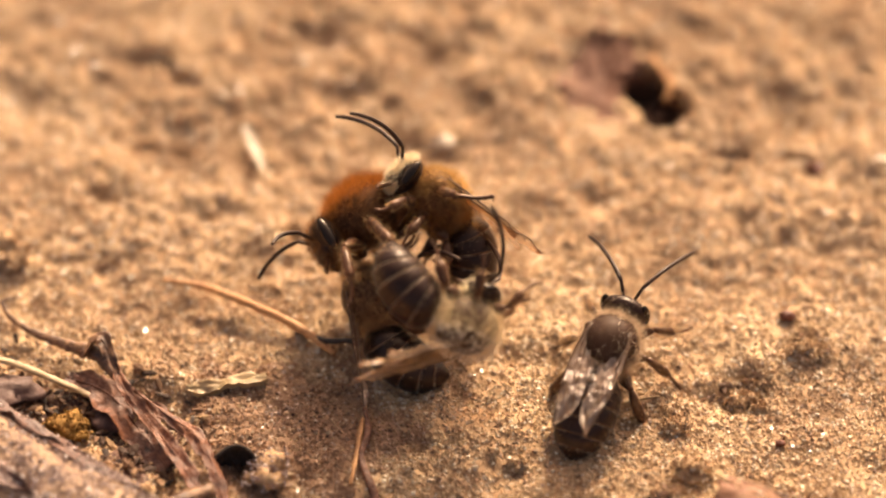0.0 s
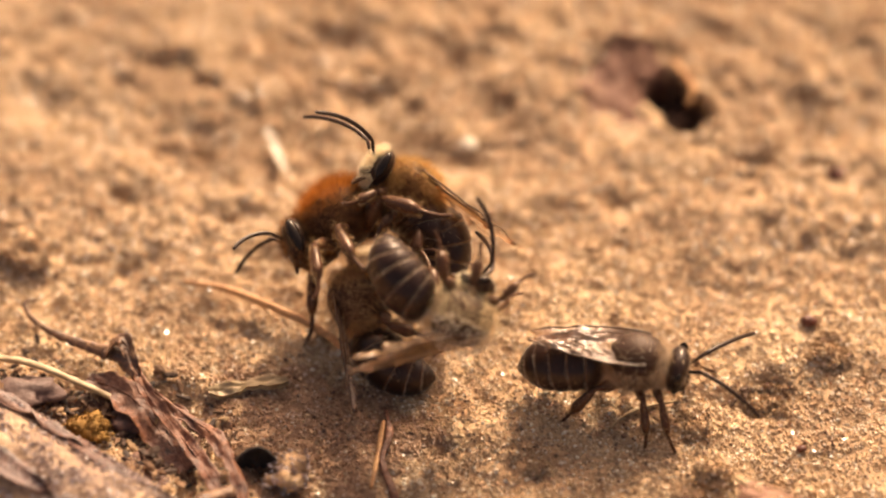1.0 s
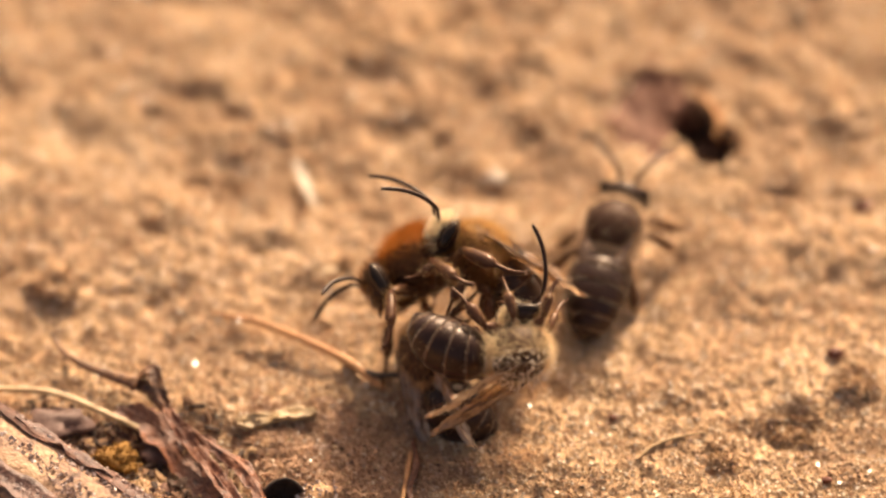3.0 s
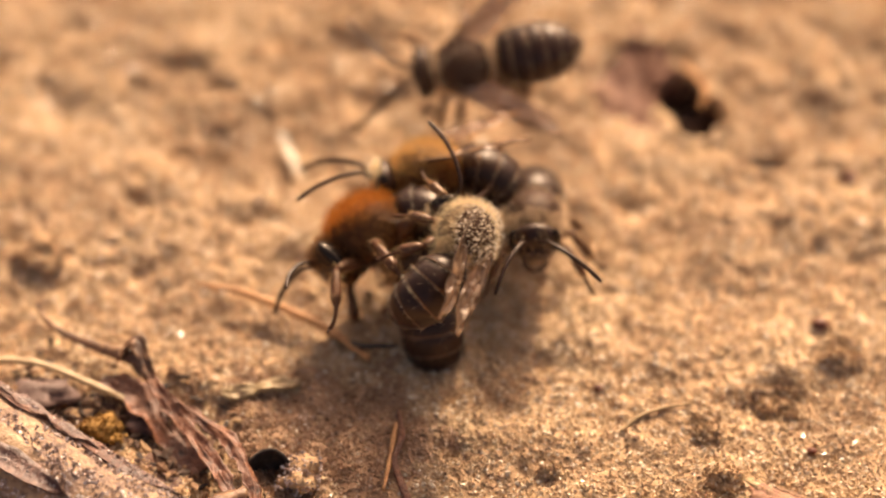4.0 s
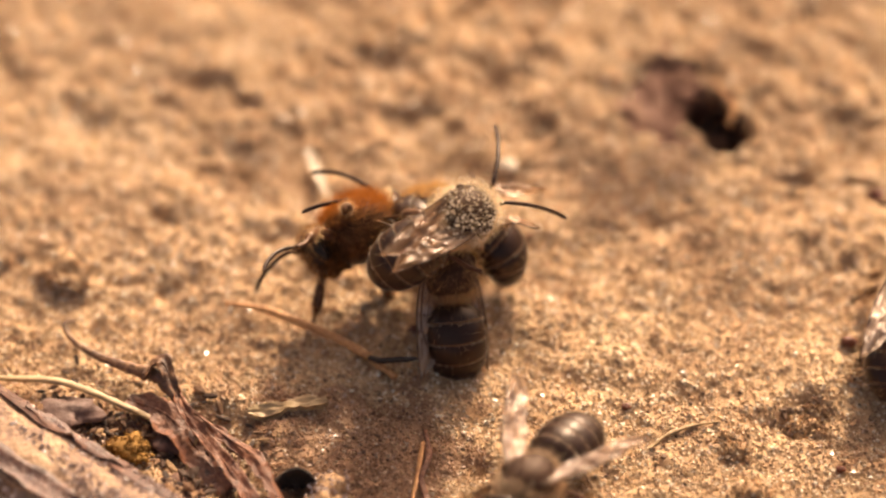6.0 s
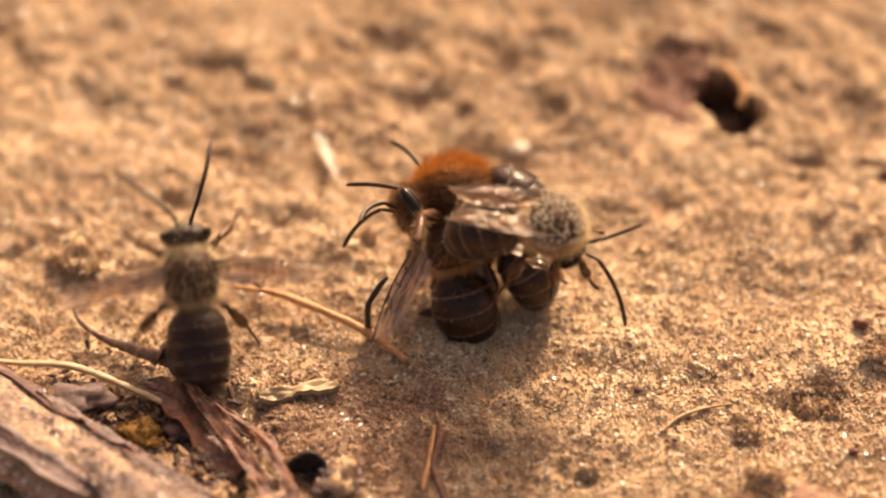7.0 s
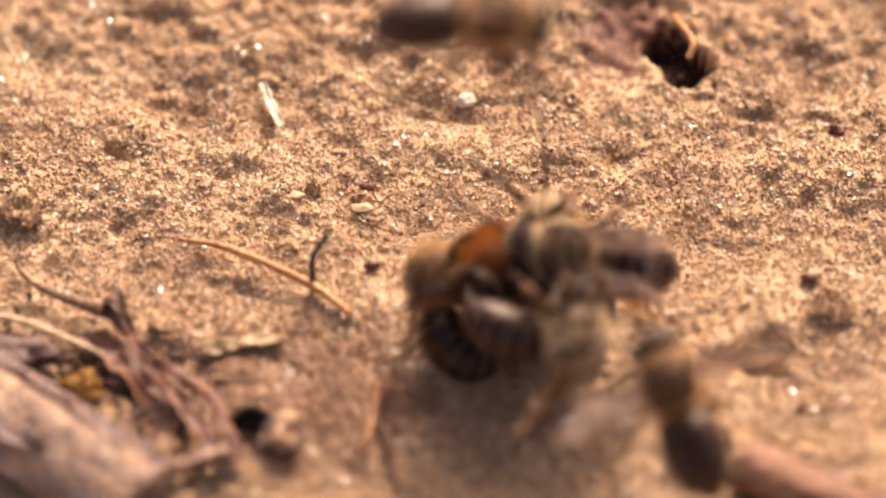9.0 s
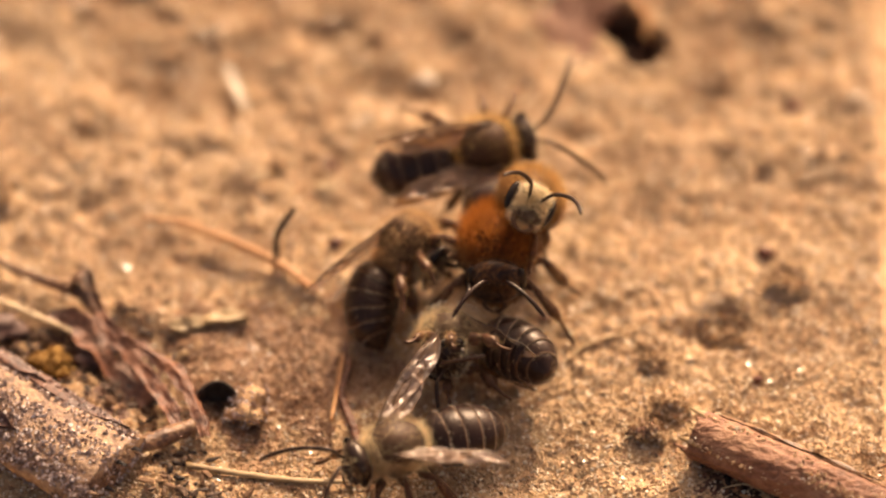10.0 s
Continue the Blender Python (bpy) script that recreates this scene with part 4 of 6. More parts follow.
def build_crumbs():
    """Dark plant crumbs and flakes in the litter."""
    rng = np.random.RandomState(12)
    pieces = []
    spots = [((-15.76, -9.60), 3.2, 2.6, 150), ((-11.12, -11.95), 2.6, 2.8, 110), ((-20.06, -8.11), 2.5, 2.0, 60), ((24.15, -19.71), 2.5, 2.0, 60), ((21.82, -8.09), 1.6, 1.4, 14), ((-9.10, -19.88), 2.5, 2.0, 60)]
    for (cx, cy), rx, ry, n in spots:
        for i in range(n):
            x, y = cx + rng.normal() * rx * 0.6, cy + rng.normal() * ry * 0.6
            z, r = float(ground_z(x, y)), rng.uniform(0.12, 0.5)
            a, t = rng.uniform(0, 2 * math.pi), rng.uniform(-0.5, 0.5)
            d = Vector((math.cos(a), math.sin(a), t)) * r
            c = Vector((x, y, z + 0.12 + rng.uniform(0, 0.25)))
            pieces.append(tube([c - d, c - d * 0.2, c + d * 0.5, c + d], [r * 0.2, r * rng.uniform(0.3, 0.6), r * 0.45, r * 0.12], 6, rng.uniform(0.3, 0.8), 0.3, i))
    ob = new("litter_crumbs", mesh_of("litter_crumbs", *join(*pieces), CRUMB, False))
    tagged(ob, "dark brown crumbs and flakes of dead plants", "litter", kind="stuff")


def grain_cluster(radius, seed, squash, amp, material=None):
    """Sand grains stuck over a clod."""
    core, faces = lump(radius, seed, squash, amp, 4)
    rng = np.random.RandomState(seed)
    pieces = []
    for v in core:
        if rng.rand() < 0.55:
            r = rng.uniform(0.07, 0.15)
            c = Vector(v) * 1.02
            dirs = [Vector(q) * r * rng.uniform(0.7, 1.3) + Vector(rng.uniform(-0.4, 0.4, 3)) * r for q in ((1, 0, 0), (0, 1, 0), (-1, 0, 0), (0, -1, 0), (0, 0, 1), (0, 0, -1))]
            pieces.append(([c + q for q in dirs], [(0, 1, 4), (1, 2, 4), (2, 3, 4), (3, 0, 4), (1, 0, 5), (2, 1, 5), (3, 2, 5), (0, 3, 5)]))
    return mesh_of("grain_crust", *join(*pieces), material or GRAIN, False)


def build_litter():
    """All loose things on the soil; gives back the stem that is pushed upright."""
    # thick weathered stick, a broken branch with loose bark
    a, b = (-33.78, -3.63), (-13.19, -20.06)
    rng = np.random.RandomState(3)
    base = new("broken_stick")
    tagged(base, "thick weathered stick with pale wood and dark flaking bark", "stick")
    wood, flakes, stuck = branch((*a, 1.25), (*b, 1.25), 3.2, 3, crust=14000, squash=0.45)
    part("wood", mesh_of("wood", *wood, BARK), base)
    part("grain_crust", mesh_of("grain_crust", *join(*stuck), CRUST, False), base, label="glittering crust of dark and pale grains")
    for f in flakes:
        part("bark_flake", mesh_of("bark_flake", *f, DARKBARK), base)
    ax = Vector((b[0] - a[0], b[1] - a[1], 0)).normalized()
    side = ax.cross(Vector((0, 0, 1)))
    for k in range(14):
        p = Vector((*b, 1.25)) + side * rng.uniform(-2.4, 2.4) + Vector((0, 0, rng.uniform(-0.8, 1.1))) - ax * 0.4
        tip = p + ax * rng.uniform(0.4, 1.5) + Vector((0, 0, rng.uniform(-0.2, 0.7))) + side * rng.uniform(-0.4, 0.4)
        part("splinter", mesh_of("splinter", *tube([p - ax * 1.2, p, tip], [0.4, 0.26, 0.04], 6, 0.5, 0.25, k), DARK if k % 2 else BARK), base)
    # second stick with a frayed pale end
    a, b = (21.1, -17.3), (37.6, -26.4)
    base = new("short_stick")
    tagged(base, "short red-brown stick crusted with sand, one end frayed pale", "stick")
    wood, flakes, stuck = branch((*a, 1.25), (*b, 1.0), 1.65, 12, taper=0.08, crust=2600)
    part("wood", mesh_of("wood", *wood, SPLIT), base)
    part("grain_crust", mesh_of("grain_crust", *join(*stuck), GRAIN, False), base, label="sand grains stuck on the bark")
    for f in flakes[:2]:
        part("bark_flake", mesh_of("bark_flake", *f, LEAF), base)
    ax = Vector((b[0] - a[0], b[1] - a[1], 0)).normalized()
    side = ax.cross(Vector((0, 0, 1)))
    for k in range(11):
        ang = k * 0.57
        p = Vector((*a, 1.25)) + (side * math.cos(ang) + Vector((0, 0, math.sin(ang)))) * rng.uniform(1.15, 1.5)
        part("splinter", mesh_of("splinter", *tube([p + ax * 0.9, p, p - ax * rng.uniform(0.2, 1.1) + Vector((0, 0, rng.uniform(-0.2, 0.3)))], [0.3, 0.24, 0.05], 6, 0.5, 0.25, k), STRAW if k % 3 else SPLIT), base)
    # curled dry stem and leaf strips
    tip = [(-19.95, -1.78), (-20.71, -1.92), (-20.23, -2.99), (-19.25, -3.85), (-18.02, -4.62), (-16.62, -5.39), (-15.08, -6.15), (-14.00, -7.77)]
    stick("dead_twig", [on_soil(p, h) for p, h in zip(tip, (1.3, 1.2, 1.0, 0.9, 0.9, 1.0, 1.3, 1.4))], [0.07, 0.13, 0.17, 0.2, 0.3, 0.4, 0.5, 0.3], LEAF, "dark curled dry stem with a hooked tip", "twig", 10, 0.16, 0.15, 0.6, 1)
    strip = [(-14.25, -6.79), (-13.39, -8.92), (-11.55, -11.26), (-9.97, -14.44), (-8.86, -16.98)]
    ragged("dry_leaf", [on_soil(p, h) for p, h in zip(strip, (1.5, 1.4, 1.3, 1.1, 0.9))], [0.2, 0.42, 0.42, 0.5, 0.4], REDLEAF, "crumpled glossy reddish-brown dry leaf strip", "dry leaf", 2, 0.5)
    strip = [(-13.24, -8.28), (-11.01, -10.19), (-9.34, -12.32), (-8.19, -14.86), (-7.65, -16.97)]
    ragged("dry_leaf", [on_soil(p, h) for p, h in zip(strip, (1.2, 1.5, 1.6, 1.4, 1.0))], [0.15, 0.4, 0.5, 0.42, 0.35], REDLEAF, "narrow curling reddish-brown leaf strip", "dry leaf", 3, -0.5)
    strip = [(-16.89, -6.94), (-14.56, -8.35), (-12.72, -10.48), (-11.04, -13.45)]
    ragged("dry_leaf", [on_soil(p, h) for p, h in zip(strip, (0.6, 0.7, 0.6, 0.4))], [0.4, 1.3, 1.4, 0.6], REDLEAF, "broad dark rotting leaf under the strips", "dry leaf", 5, 0.12)
    strip = [(-16.07, -6.32), (-14.92, -5.54), (-13.94, -7.68)]
    ragged("dry_leaf", [on_soil(p, h) for p, h in zip(strip, (1.2, 1.9, 1.5))], [0.14, 0.55, 0.2], LEAF, "dark raised flap of curled dry leaf", "dry leaf", 7, 0.4)
    bit = [(-11.91, -17.66), (-10.11, -16.90), (-8.29, -16.15)]
    stick("dead_twig", [on_soil(p, 1.0) for p in bit], [0.5, 0.6, 0.45], LEAF, "stubby brown piece of dry stem", "twig", 10, 0.12, 0.1, 0.7, 4)
    straw = [(-28.30, -5.45), (-24.33, -5.99), (-20.69, -6.40), (-16.88, -7.80), (-14.72, -8.94)]
    stick("straw", [on_soil(p, h) for p, h in zip(straw, (0.9, 0.9, 1.0, 0.9, 0.7))], [0.14, 0.2, 0.24, 0.22, 0.16], STRAW, "thin pale straw lying over dark litter", "straw", 9, 0.14, 0.2, 0.7, 5)
    chunk = [(-9.86, -8.08), (-8.64, -7.90), (-7.16, -7.59), (-5.25, -7.24)]
    ragged("straw", [on_soil(p, 0.5) for p in chunk], [0.3, 0.42, 0.36, 0.44, 0.3], STRAW, "short flat bleached straw piece on sand", "straw", 6, 0.15, 8, 0.4)
    straw = [(-8.78, -18.53), (-5.48, -19.32), (-1.20, -19.86), (4.73, -19.39)]
    stick("straw", [on_soil(p, 0.25) for p in straw], [0.22, 0.2, 0.18, 0.1], STRAW, "long thin grey-brown straw on sand", "straw", 8, 0.1, 0.1, 0.8, 7)
    twig = [(-11.34, -0.24), (-8.88, -0.71), (-5.89, -2.16), (-3.36, -3.71), (-1.24, -5.68)]
    stick("twig", [(*p, h) for p, h in zip(twig, (0.95, 0.85, 0.8, 0.7, 0.6))], [0.10, 0.22, 0.24, 0.26, 0.2], TWIG, "thin straight orange-brown twig lying on the sand", "twig", 9, 0.14, 0.12, 1.0, 8)
    stem = [(0.43, -9.23), (0.67, -11.36), (0.25, -13.28), (0.95, -15.61), (1.32, -17.51)]
    stick("dead_twig", [on_soil(p, 0.3) for p in stem], [0.1, 0.2, 0.17, 0.22, 0.15], REDLEAF, "crinkled red-brown dry stem lying on the sand", "twig", 10, 0.3, 0.3, 0.6, 18, 5)
    stem = stick("dead_twig", [(0, 0, 0), (-0.06, 0.1, 1.2), (0.0, 0.3, 2.4), (0.5, 0.5, 3.5), (0.75, 0.55, 4.0), (1.1, 0.6, 4.5)], [0.19, 0.2, 0.2, 0.19, 0.17, 0.1], DARK, "dark thin stem, pushed upright beside an orange twig", "twig", 8, 0.1, 0.1, 1.0, 9)
    twig = [(0.34, -10.37), (0.02, -12.92), (-0.36, -15.38)]
    stick("twig", [on_soil(p, 0.35) for p in twig], [0.15, 0.16, 0.1], TWIG, "small dark red twig on sand", "twig", 8, 0.12, 0.1, 1.0, 10)
    stick("rootlet", [(*p, h) for p, h in zip(((17.51, 17.19), (18.25, 15.45), (18.64, 14.40), (18.37, 13.57)), (0.7, 1.2, 1.3, 0.9))], [0.12, 0.2, 0.23, 0.18], TWIG, "curved orange rootlet arching over the burrow hole", "rootlet", 9, 0.12, 0.1, 1.0, 11)
    fibre = [(13.50, -10.81), (14.56, -9.74), (16.05, -9.01), (17.70, -8.75)]
    stick("fibre", [on_soil(p, 0.15) for p in fibre], [0.09, 0.11, 0.1, 0.06], STRAW, "pale curved plant fibre on sand", "fibre", 7, 0.1, 0.1, 1.0, 12)
    chip = [(-6.59, 11.95), (-6.04, 10.46), (-5.43, 8.70)]
    ragged("straw", [on_soil(p, 0.55) for p in chip], [0.2, 0.28, 0.24], CHALK, "bleached short straw chip on the soil", "straw", 13, 0.5)

    def place(name, xy, radius, seed, material, label, category, squash=(1, 1, 0.7), amp=0.3, sink=0.3, group=""):
        ob = new(name, mesh_of(name, *lump(radius, seed, squash, amp), material))
        ob.location = Vector((xy[0], xy[1], at_ground(xy) + radius * squash[2] * (1 - sink))) * MM
        return tagged(ob, label, category, group)
    place("pebble", (5.32, 10.90), 0.5, 1, CHALK, "small whitish quartz pebble on soil", "pebble", (1.2, 0.9, 0.8))
    place("pebble", (-20.3, -8.1), 1.2, 2, PINKSTONE, "flat pinkish-grey pebble among litter", "pebble", (1.3, 1, 0.35), 0.7, 0.4)
    place("pebble", (-14.22, -9.6), 1.0, 3, PEBBLE, "flat dark purple-brown pebble among litter", "pebble", (1.2, 1, 0.35), 0.7, 0.4)
    moss = place("moss_tuft", (-16.73, -10.84), 0.95, 4, MOSS, "ochre-yellow dry moss tuft", "moss", (1.3, 0.9, 0.7), 0.8)
    part("moss_leaves", grain_cluster(0.95, 4, (1.3, 0.9, 0.7), 0.8, MOSS), moss)
    clump = place("sand_clump", (-5.36, -14.50), 1.1, 5, SAND, "grey crumbly clump of sand grains", "sand clump", (1, 1, 0.7), 0.9)
    part("grain_crust", grain_cluster(1.1, 5, (1, 1, 0.7), 0.9, CRUST), clump)
    seeds = [((25.28, -2.76), 0.42), ((27.12, 8.83), 0.42), ((12.18, -7.42), 0.22), ((24.66, -12.36), 0.25), ((-0.38, 4.73), 0.36), ((-0.03, -1.68), 0.34)]
    for k, (xy, r) in enumerate(seeds):
        place("seed", xy, r, 10 + k, SEED, "small dark red-brown seed on sand", "seed", (1.2, 0.9, 0.8), 0.5, 0.3, "seeds on the sand")
    chips = [((-4.64, 3.31), 0.45), ((-0.70, 2.59), 0.5), ((23.64, -8.09), 0.3)]
    for k, (xy, r) in enumerate(chips):
        place("straw_flake", xy, r, 30 + k, STRAW, "tiny pale straw flake on sand", "straw", (1.4, 0.7, 0.3), 0.3, 0.1)
    clods = [((26.10, -5.28), 0.85), ((23.01, -7.40), 0.8), ((23.46, -7.47), 0.9), ((18.47, -10.86), 0.8), ((9.24, -13.80), 0.6), ((18.26, -16.48), 1.0), ((-20.67, 2.36), 1.1), ((-3.62, 3.99), 0.5), ((22.29, -8.85), 0.7), ((19.41, -14.48), 0.9), ((26.51, -4.14), 0.75), ((27.15, -5.52), 0.6), ((22.32, -8.31), 0.8), ((23.62, -9.29), 0.6), ((18.01, -10.02), 0.45)]
    for k, (xy, r) in enumerate(clods):
        r = r * (0.75 if k % 3 else 1.0)
        ob = place("sand_clod", xy, r * 0.85, 50 + k, SPOIL if k % 3 else SAND, "crumbly clod of damp brown sand grains", "sand clod", (1.15, 0.9, 0.6), 0.9, 0.4, "clods of sand")
        part("grain_crust", grain_cluster(r * 0.85, 50 + k, (1.15, 0.9, 0.6), 0.9, GRAIN_DARK if k % 3 else GRAIN), ob)
    for k in range(16):
        a = k * 2.4
        xy = (HOLE[0] + 0.55 * math.cos(a) * (k % 4) / 2 - 0.2, HOLE[1] + 0.2 + 0.7 * math.sin(a) * (k % 3) / 1.5)
        # crumbs share the hole's painted-in darkness
        place("soil_crumb", xy, 0.3 + 0.05 * (k % 4), 80 + k, BURROW_SHADE, "soil crumb in the burrow hole, shade painted into its dark colour", "soil crumb", (1, 1, 0.8), 0.8, 0.2, "crumbs in the burrow")
    # a husk like half a cup, open to the front
    c, verts, faces, nu, nv, lean = Vector((-7.0, -14.1, 0.3)), [], [], 22, 9, pose(0, 0, 0, -42).to_3x3()
    for shell in (1.0, 0.9):
        for i in range(nu + 1):
            a = math.pi * (0.02 + 0.96 * i / nu)
            for j in range(nv + 1):
                d = 0.5 * math.pi * j / nv
                wob = shell * (1 + 0.10 * noise.noise(Vector((math.cos(a) * 2, math.sin(a) * 2, j * 0.4))))
                verts.append(c + lean @ Vector((-1.35 * math.cos(a) * math.cos(d) * wob, 1.3 * math.sin(d) * wob - 0.25 * math.sin(a), 1.5 * math.sin(a) * math.cos(d) * wob)))
    m = (nu + 1) * (nv + 1)
    for i in range(nu):
        for j in range(nv):
            q = i * (nv + 1) + j
            faces += [(q, q + 1, q + nv + 2, q + nv + 1), (m + q, m + q + nv + 1, m + q + nv + 2, m + q + 1)]
        faces.append((i * (nv + 1), (i + 1) * (nv + 1), m + (i + 1) * (nv + 1), m + i * (nv + 1)))
    tagged(new("seed_husk", mesh_of("seed_husk", verts, faces, DARK)), "dark hollow seed husk half sunk in sand", "seed husk")
    # hair-thin root fibres in the litter under the short stick
    for k, (p, q) in enumerate([((23.0, -19.6), (27.0, -20.2)), ((24.0, -20.4), (27.8, -22.0)), ((22.4, -20.6), (25.6, -21.8)), ((26.0, -19.4), (28.6, -21.0))]):
        mid = ((p[0] + q[0]) / 2 + 0.3 * (k % 2), (p[1] + q[1]) / 2 + 0.5)
        stick("fibre", [on_soil(p, 0.3), on_soil(mid, 0.6), on_soil(q, 0.3)], [0.05, 0.06, 0.04], STRAW, "hair-thin pale root fibre in dark litter", "fibre", 6, 0.1, 0.1, 1.0, 40 + k)
    return stem


# ---------------------------------------------------------------- what moves
def flap(bee, rows, sides=(-1, 1)):
    """Wings: rows of seconds, spread and lift in degrees."""
    for w, s, hind in bee["wings"]:
        if s not in sides:
            continue
        walk(w, [(t, wing_pose(bee["sex"], s, hind, sp, li)) for t, sp, li in rows])


def beat(t0, t1, spread, before, after):
    """Wing rows for a flight from t0 to t1."""
    rows, k, t = [(0.0, *before), (t0, *before)], 0, t0 + 0.1
    while t < t1 - 0.05:
        rows.append((t, spread + (6 if k % 2 else -6), 28 if k % 3 == 0 else (-8 if k % 3 == 1 else 12)))
        t, k = t + 1 / 15, k + 1
    return rows + [(t1, *after), (10.0, *after)]


def stride(bee, spans, swing=16):
    """Alternate tripods while the bee walks; spans of seconds."""
    for g, which, s in bee["legs"]:
        phase = (which + (s > 0)) % 2
        rows = [(0.0, hip_pose(bee["sex"], which, s, 0))]
        for t0, t1 in spans:
            k, t = 0, t0
            while t < t1:
                up = 1 if (k + phase) % 2 else -1
                rows.append((max(t, 0.034), hip_pose(bee["sex"], which, s, swing * up, 4 if up > 0 else 0)))
                t, k = t + 0.1, k + 1
            rows.append((t1 + 0.05, hip_pose(bee["sex"], which, s, 0)))
        rows.append((10.1, hip_pose(bee["sex"], which, s, 0)))
        walk(g, rows)


def wriggle(bee, seed, amount=10, held=()):
    """Legs and head of a bee in the ball, never still. held: legs lifted for a while, as (leg, side, seconds, seconds, degrees)."""
    rng = np.random.RandomState(seed)
    for g, which, s in bee["legs"]:
        rows = []
        for t in np.arange(0, 10.3, 0.5):
            lift = sum(d * float(np.clip(min(t - t0, t1 - t) / 0.5, 0, 1)) for w, e, t0, t1, d in held if (w, e) == (which, s))
            rows.append((t, pose(0, 0, 0.02 * MM * lift) @ hip_pose(bee["sex"], which, s, rng.uniform(-amount, amount) * 1.5, rng.uniform(-amount, amount) + lift)))
        walk(g, rows)
    walk(bee["head"], [(t, neck_pose(bee["sex"], float(np.interp(t, *zip(*bee["nods"]))) + rng.uniform(-amount, amount) * 0.6, rng.uniform(-amount, amount), bee["tuck"])) for t in np.arange(0, 10.3, 0.5)])


